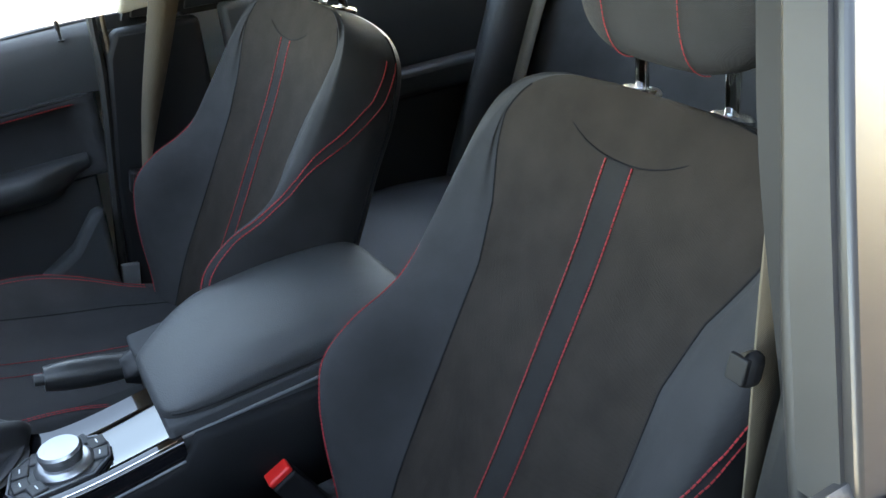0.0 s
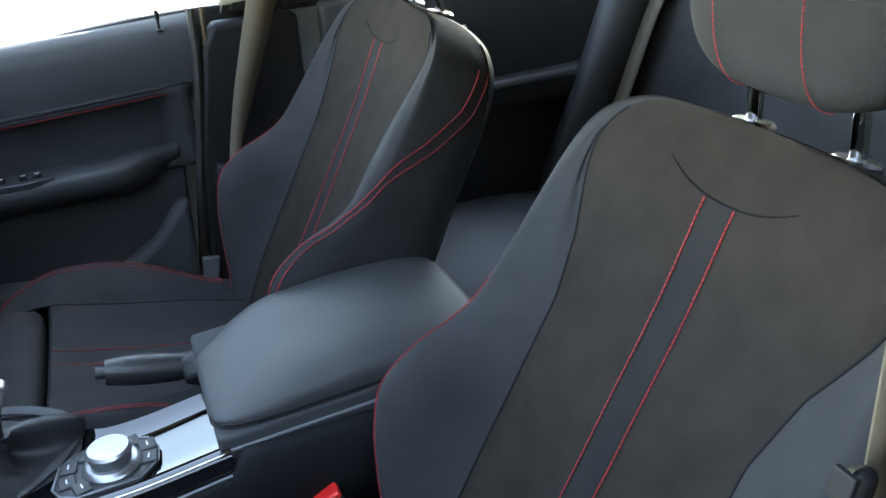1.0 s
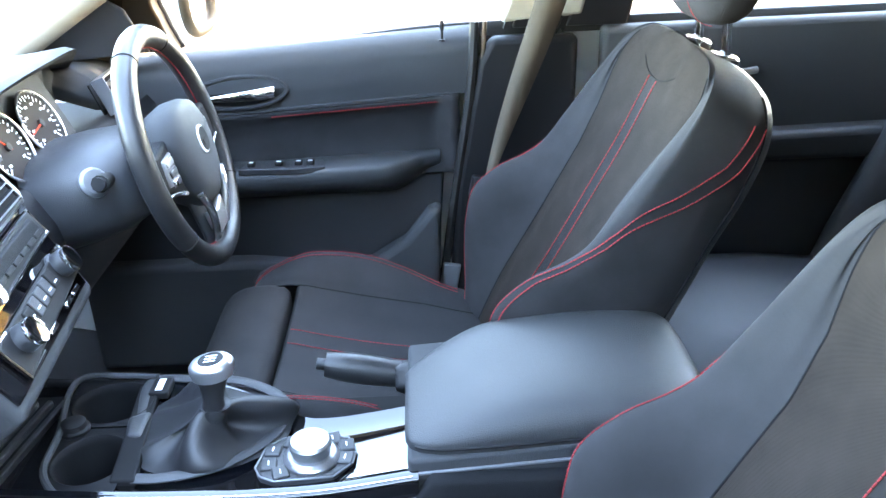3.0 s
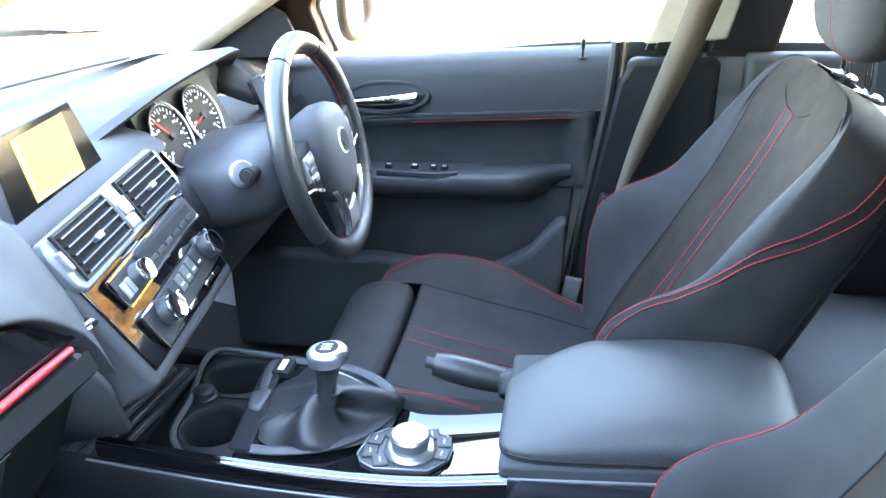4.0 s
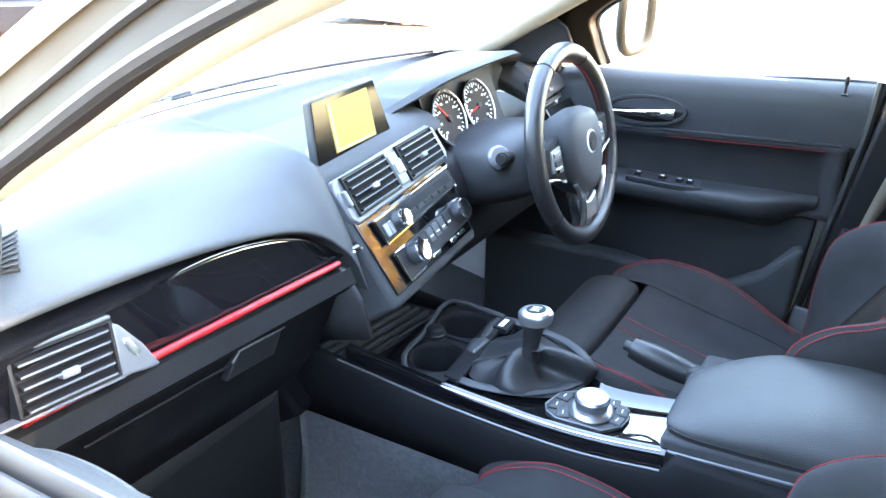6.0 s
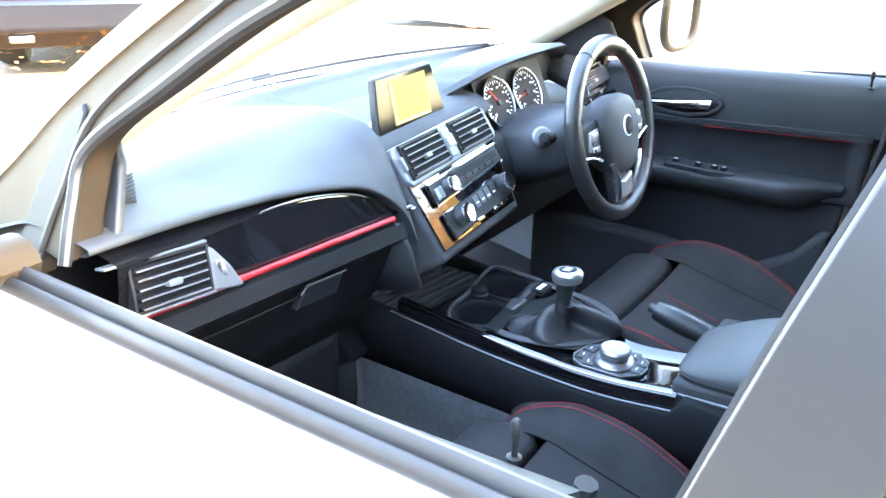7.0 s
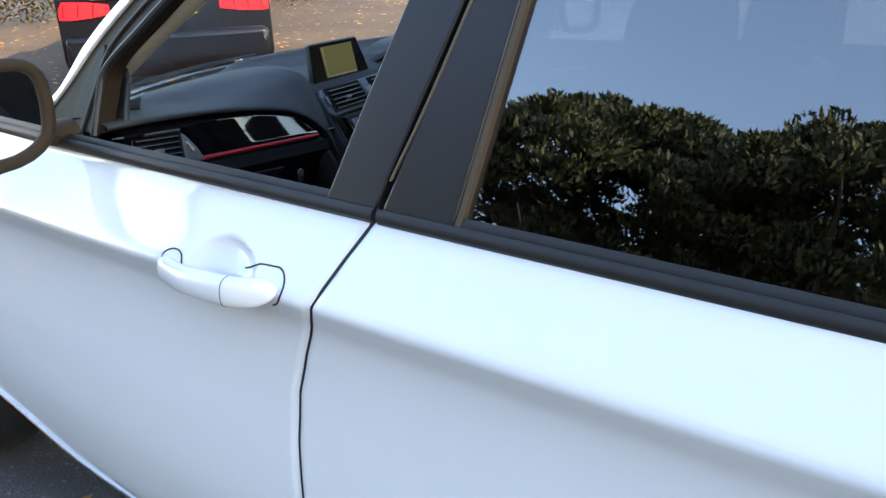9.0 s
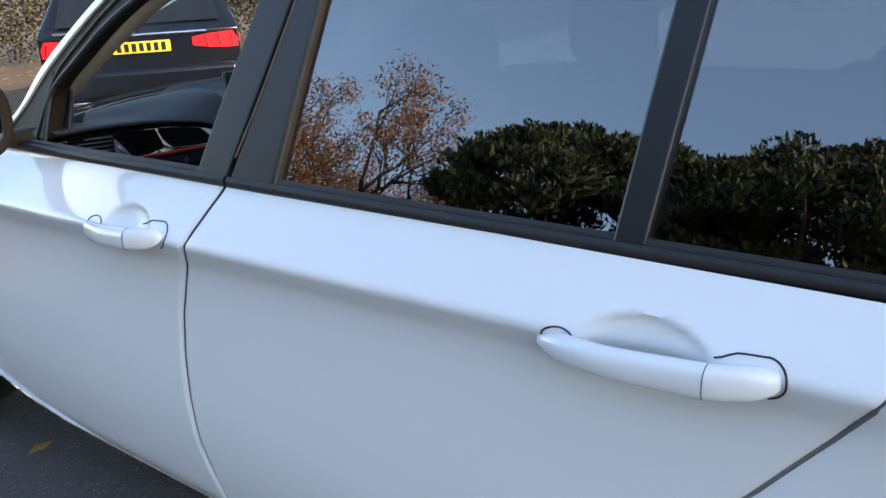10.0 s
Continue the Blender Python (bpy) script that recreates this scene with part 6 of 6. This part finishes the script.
# ---- outside: parked car, hedge, trees ----
DARKPAINT = material("black_car_paint", (0.005, 0.006, 0.009), 0.15, coat=0.0, spec=0.35, vary=0.1)
TAIL = glow_material("red_tail_lamp", (0.85, 0.02, 0.03), 0.40)
PLATE = material("yellow_number_plate", (0.80, 0.58, 0.05), 0.45, vary=0.04)
DGLASS = material("dark_privacy_glass", (0.010, 0.012, 0.015), 0.08, spec=0.3, vary=0.1)
BARK = material("bark", (0.050, 0.038, 0.029), 0.95, vary=0.3, noise_scale=12, bump=1.0, bump_scale=20)


def estate_car(name, label, m):
    """A large dark estate car: x to its rear, 0 at the tail, y across."""
    c = thing(name, label, "car", at=m)
    prof = [(0.0, 0.45), (0.02, 0.98), (-0.10, 1.05), (-0.42, 1.50), (-0.60, 1.56), (-2.2, 1.58), (-2.7, 1.50), (-3.45, 1.08), (-4.6, 0.95), (-4.85, 0.72), (-4.88, 0.35), (-4.6, 0.25), (-0.2, 0.25)]
    rings = []
    for y, k, dz in ((-0.90, 0.90, 0.0), (-0.88, 0.97, 0.0), (-0.80, 1.0, 0.0), (0.80, 1.0, 0.0), (0.88, 0.97, 0.0), (0.90, 0.90, 0.0)):
        rings.append([((x + 2.4) * (0.985 if abs(y) > 0.85 else 1.0) - 2.4, y * (1.0 if z < 1.0 else 1.0 - 0.42 * (z - 1.0)), 0.25 + (z - 0.25) * (k if z > 1.1 else 1.0)) for x, z in prof])
    part("body", loft(rings), DARKPAINT, c, "gloss black bodywork", bevel=0.03, sharp=30)
    part("rear_window", grid([[(-0.09 - 0.33 * u + 0.012, y * (0.74 - 0.10 * u), 1.06 + 0.42 * u) for y in np.linspace(-1, 1, 6)] for u in np.linspace(0, 1, 4)]), DGLASS, c, "dark rear window")
    for s in (-1, 1):
        lamp = part("tail_lamp", loft([[(x + 0.0, s * y, 0.875 + h * math.sin(q) * 0.5 + 0.055 * math.cos(q) * 0) for q in [2 * math.pi * j / 12 for j in range(12)]] for x, y, h in ((-0.16, 0.912, 0.07), (-0.02, 0.88, 0.15), (0.032, 0.78, 0.15), (0.036, 0.62, 0.13), (0.030, 0.46, 0.08))]), TAIL, c, "lit red tail lamp", sharp=60)
        for yy in (0.60, 0.72, 0.84):
            part("lamp_divider", tube([(0.042, s * yy, 0.82), (0.044, s * (yy - 0.02), 0.93)], 0.006, 6), DARKPAINT, lamp)
        for xx in (-0.95, -3.75):
            tyre = part("wheel", lathe([(0, -0.11), (0.24, -0.11), (0.33, -0.11), (0.35, -0.07), (0.35, 0.07), (0.33, 0.11), (0.24, 0.11), (0.235, 0.07), (0, 0.07)], 40, pose(xx, s * 0.81, 0.35, 90 if s < 0 else -90, 0, 0)), RUBBER, c, "black tyre")
            for k in range(10):
                part("spoke", xf(prism([(0.04, -0.022), (0.235, -0.014), (0.235, 0.014), (0.04, 0.022)], 0.075, 0.105, "z"), pose(xx, s * 0.81, 0.35, 90 if s < 0 else -90, 0, 0) @ pose(0, 0, 0, 0, 0, 36 * k)), GREYTRIM, tyre)
        part("side_glass", grid([[(x, s * (0.925 - 0.42 * (z - 1.0)), z) for x in np.linspace(-3.0, -0.45, 6)] for z in (1.06, 1.22, 1.40)]), DGLASS, c)
        part("exhaust", box(-0.02, 0.03, s * 0.62 - 0.09, s * 0.62 + 0.09, 0.33, 0.39), CHROME, c, bevel=0.015)
    part("chrome_bar", tube([(0.036, y, 0.965) for y in np.linspace(-0.60, 0.60, 8)], 0.012, 8), CHROME, c, "chrome tailgate bar")
    pl = part("number_plate", box(0.028, 0.040, -0.26, 0.26, 0.80, 0.905), PLATE, c, "yellow rear number plate", bevel=0.003)
    for k in range(7):
        part("plate_bar", box(0.040, 0.042, -0.22 + 0.066 * k, -0.18 + 0.066 * k, 0.815, 0.89), DARK, pl)
    part("badge_bar", box(0.034, 0.042, -0.75, -0.45, 1.005, 1.025), CHROME, c)
    part("bumper", box(-0.15, 0.075, -0.86, 0.86, 0.40, 0.66), DARKPAINT, c, bevel=0.05)
    return c


ESTATE_AT = pose(-6.0, 2.99, -0.23, 0, 0, -37)
estate_car("estate_car", "gloss black estate car parked ahead with red tail lamps lit", ESTATE_AT)


def leaf_material(name, c1, c2):
    m = material(name, c1, 0.7)
    t = m.node_tree
    r = t.nodes.new("ShaderNodeValToRGB")
    r.color_ramp.elements[0].color, r.color_ramp.elements[1].color = (*c1, 1), (*c2, 1)
    g = t.nodes.new("ShaderNodeNewGeometry")
    t.links.new(g.outputs["Random Per Island"], r.inputs[0])
    t.links.new(r.outputs[0], t.nodes["Principled BSDF"].inputs["Base Color"])
    return m


PINE = leaf_material("pine_needles", (0.018, 0.030, 0.010), (0.075, 0.080, 0.026))
AUTUMN = leaf_material("autumn_leaves", (0.16, 0.06, 0.02), (0.34, 0.17, 0.06))
HEDGE = leaf_material("hedge_leaves", (0.010, 0.014, 0.004), (0.050, 0.034, 0.007))
GOLD = leaf_material("golden_leaves", (0.30, 0.13, 0.02), (0.55, 0.30, 0.05))
LITTER = leaf_material("fallen_leaves", (0.22, 0.08, 0.02), (0.50, 0.26, 0.07))


def leaf_cloud(centres, per, size, rng, flat=1.0):
    """Many small leaf blades scattered about centres (x, y, z, radius)."""
    v, f = [], []
    for cx, cy, cz, r in centres:
        for _ in range(per):
            d = rng.normal(size=3)
            d /= np.linalg.norm(d)
            p = np.array((cx, cy, cz)) + d * r * (rng.random() ** 0.45) * np.array((1, 1, flat))
            a = rng.normal(size=3)
            a /= np.linalg.norm(a)
            b = np.cross(a, rng.normal(size=3))
            b /= np.linalg.norm(b)
            s = size * (0.6 + 0.8 * rng.random())
            n = len(v)
            v += [tuple(p - a * s), tuple(p + b * s * 0.45), tuple(p + a * s), tuple(p - b * s * 0.45)]
            f.append((n, n + 1, n + 2, n + 3))
    return v, f


def quick(name, geo, mat, parent, label=""):
    """A large leaf mesh without clean-up."""
    me = bpy.data.meshes.new(name)
    me.from_pydata(geo[0], [], geo[1])
    me.materials.append(mat)
    ob = new(name, me)
    ob.parent = parent
    if label:
        tagged(ob, label)
    return ob


def limbs(base, height, spread, rng, levels=3, r0=0.25, fork=4, start=0.35):
    """A trunk with forking limbs; gives the pipes and the twig ends."""
    pipes, tips = [], []

    def grow(p, d, length, r, lev):
        pts = [p]
        q = p.copy()
        dd = d.copy()
        for _ in range(4):
            dd = (dd + Vector(rng.normal(size=3)) * 0.13).normalized()
            q = q + dd * length / 4
            pts.append(q.copy())
        pipes.append(tube(pts, lambda u: r * (1 - 0.45 * u), 7 if lev < 2 else 4))
        if lev == levels:
            tips.append(q)
            return
        for k in range(fork):
            side = Vector(rng.normal(size=3))
            side = (side - dd * side.dot(dd)).normalized()
            at_ = pts[-1].lerp(pts[1], 0.75 * k / fork)
            grow(at_, (dd * 0.75 + side * spread + Vector((0, 0, 0.12))).normalized(), length * 0.62, r * 0.5, lev + 1)
    grow(Vector(base), Vector((0, 0, 1)), height * start, r0, 0)
    return pipes, tips


def needle_pads(pads, per, size, rng):
    """Flat tufted pads of needles: blades point up and outwards from a domed top, fewer below."""
    v, f = [], []
    for cx, cy, cz, r in pads:
        a = rng.random(per) * 2 * math.pi
        rr = np.sqrt(rng.random(per)) * r * (0.75 + 0.25 * np.sin(5 * a + cx * 7))
        up = np.where(rng.random(per) < 0.78, 1.0, -0.45)
        z = cz + up * 0.42 * r * np.sqrt(np.maximum(0, 1 - (rr / r) ** 2)) * (0.55 + 0.45 * rng.random(per))
        px, py = cx + rr * np.cos(a), cy + rr * np.sin(a)
        d = np.stack([np.cos(a) * rr / r, np.sin(a) * rr / r, 0.35 + 0.75 * rng.random(per)], 1) + rng.normal(size=(per, 3)) * 0.45
        d /= np.linalg.norm(d, axis=1)[:, None]
        b = np.cross(d, rng.normal(size=(per, 3)))
        b /= np.linalg.norm(b, axis=1)[:, None]
        s = (size * (0.6 + 0.8 * rng.random(per)))[:, None]
        p = np.stack([px, py, z], 1)
        quad = np.stack([p - d * s, p + b * s * 0.40, p + d * s, p - b * s * 0.40], 1).reshape(-1, 3)
        n = len(v)
        v += [tuple(q) for q in quad.tolist()]
        f += [(n + 4 * i, n + 4 * i + 1, n + 4 * i + 2, n + 4 * i + 3) for i in range(per)]
    return v, f


def pine(x, y, height, wide, seed):
    """An old umbrella pine: several leaning stems, level limbs and a domed roof of needle pads with gaps beneath."""
    rng = np.random.default_rng(seed)
    t = thing("pine_tree", "broad dark green pine with a flat dense crown", "tree", "pine trees")
    pipes, pads = [], []
    dome = lambda q: height * (0.66 + 0.33 * math.sqrt(max(0.0, 1 - q * q)))
    for k in range(4):
        lean = Vector((rng.normal() * 0.20, rng.normal() * 0.16, 1)).normalized()
        foot = Vector((x + 0.35 * k - 0.5, y + rng.normal() * 0.3, -0.3))
        pipes.append(tube(curve([foot, foot + lean * height * 0.4, foot + lean * height * 0.72 + Vector(rng.normal(size=3)) * 0.3], 8), lambda u: 0.26 * (1 - 0.6 * u), 8))
        for j in range(13):
            a, h = 2 * math.pi * rng.random(), 0.22 + 0.42 * rng.random()
            o = foot + lean * height * h
            q = 0.30 + 0.70 * rng.random()
            e = Vector((x + wide * q * math.cos(a), y + wide * q * math.sin(a), min(dome(q) - 0.3, o.z + height * (0.08 + 0.26 * rng.random()))))
            pipes.append(tube(curve([o, o.lerp(e, 0.4) - Vector((0, 0, 0.35)), o.lerp(e, 0.75) + Vector(rng.normal(size=3)) * 0.25, e], 8), lambda u: 0.10 * (1 - 0.75 * u), 5))
            for i in range(4):
                p = o.lerp(e, 0.45 + 0.55 * rng.random()) + Vector(rng.normal(size=3)) * 0.35
                pads.append((p.x, p.y, p.z + 0.2, 0.45 + 0.55 * rng.random()))
    for j in range(int(46 * wide)):
        a, q = 2 * math.pi * rng.random(), math.sqrt(rng.random())
        z = dome(q) - (0.0 if rng.random() < 0.6 else 0.9 * rng.random()) + rng.normal() * 0.16
        pads.append((x + wide * q * math.cos(a), y + wide * q * math.sin(a), z, 0.50 + 0.55 * rng.random()))
    part("trunk", join(*pipes), BARK, t, "brown forked trunk")
    quick("crown", needle_pads(pads, 300, 0.105, rng), PINE, t, "dense tufted needle crown")


def bare_tree(x, y, height, seed):
    rng = np.random.default_rng(seed)
    t = thing("autumn_tree", "half-bare autumn tree with russet leaves", "tree", "autumn trees")
    pipes, tips = limbs((x, y, -0.3), height, 0.72, rng, 4, 0.26, 4, 0.30)
    part("trunk", join(*pipes), BARK, t, "grey-brown branching trunk")
    cl = [(p.x, p.y, p.z, 0.50) for p in tips]
    quick("crown", leaf_cloud(cl, 70, 0.060, rng), AUTUMN, t, "thin russet leaves")
    return t


for x, y, h, w, seed in ((-9.4, -20.4, 11.3, 5.2, 1), (-3.0, -20.8, 11.6, 5.4, 2), (4.8, -20.4, 10.6, 4.8, 3), (11.0, -21.0, 10.0, 4.6, 4), (18.5, -22.0, 10.0, 5.0, 5)):
    pine(x, y, h, w, seed)
for x, y, h, seed in ((-17.2, -20.0, 20.0, 11), (-21.5, -20.5, 21.5, 12), (-26.5, -21.0, 22.5, 13)):
    bare_tree(x, y, h, seed)

# dark undergrowth below the trees
ur = np.random.default_rng(21)
bank = thing("shrub_bank", "tall dark evergreen undergrowth below the trees", "shrubs")
cl = []
for _ in range(760):
    x = -34 + 64 * ur.random()
    top = 6.6 + 3.2 * (1 - smoothstep(-15.5, -12.5, x)) + 0.6 * math.sin(1.3 * x)
    cl.append((x, -23.5 + 1.6 * ur.random(), 0.2 + top * ur.random() ** 0.9, 0.8 + 0.5 * ur.random()))
quick("foliage", leaf_cloud(cl, 110, 0.12, ur), PINE, bank, "dense dark leaves")

# hedge along the yard ahead
hr = np.random.default_rng(5)
hedge = thing("hedge", "untidy leafy hedge along the yard", "hedge")
cl = []
for k in range(260):
    u = hr.random()
    cl.append((-19 + 6 * u + hr.normal() * 0.5, -9.0 + 20 * u + hr.normal() * 0.5, 0.1 + 1.9 * hr.random(), 0.5 + 0.3 * hr.random()))
quick("leaves", leaf_cloud(cl, 230, 0.045, hr), HEDGE, hedge, "small green and yellow leaves")

# fallen leaves
lr = np.random.default_rng(8)
v, f = [], []
for k in range(9000):
    x, y = (-16 + 20 * lr.random(), -6 + 22 * lr.random()) if k > 700 else (-2.2 + 3.0 * lr.random(), -1.4 + 0.7 * lr.random())
    if k <= 700 and lr.random() > 0.06:
        continue
    if k > 700 and -2.6 < x < 2.4 and -1.2 < y < 1.2:
        continue
    a, s = 2 * math.pi * lr.random(), 0.025 + 0.025 * lr.random()
    z = 0.004 if (x > -3.2 and -12 < y < 2.2) else -0.016
    c, sn = math.cos(a) * s, math.sin(a) * s
    n = len(v)
    v += [(x - c, y - sn, z), (x + sn * 0.5, y - c * 0.5, z + 0.012 * lr.random()), (x + c, y + sn, z + 0.006), (x - sn * 0.5, y + c * 0.5, z + 0.012 * lr.random())]
    f.append((n, n + 1, n + 2, n + 3))
lit = quick("fallen_leaves", (v, f), LITTER, None)
tagged(lit, "brown fallen leaves scattered over the yard", "leaves", kind="stuff")


# sunlit autumn trees added across the drive and behind the car
def autumn_tree(x, y, height, seed, per=90):
    rng = np.random.default_rng(seed)
    t = thing("autumn_tree", "broad added tree in full orange autumn leaf", "tree", "autumn trees")
    pipes, tips = limbs((x, y, -0.1), height, 0.75, rng, levels=3, r0=0.28, fork=5, start=0.36)
    part("trunk", join(*pipes), BARK, t, "brown forked trunk")
    cr = [(p.x, p.y, p.z, 0.8 + 0.6 * rng.random()) for p in tips]
    quick("crown", leaf_cloud(cr, per, 0.12, rng), GOLD, t, "orange and yellow leaves")


for x, y, h, seed in ((14.0, 20.0, 13.0, 31), (20.0, 13.0, 12.0, 32), (8.0, 24.0, 13.0, 33)):
    autumn_tree(x, y, h, seed)
# unseen pair added behind the car to keep direct sun off the cabin
autumn_tree(14.5, 0.3, 13.5, 34, 200)
autumn_tree(16.5, -0.6, 14.5, 35, 160)
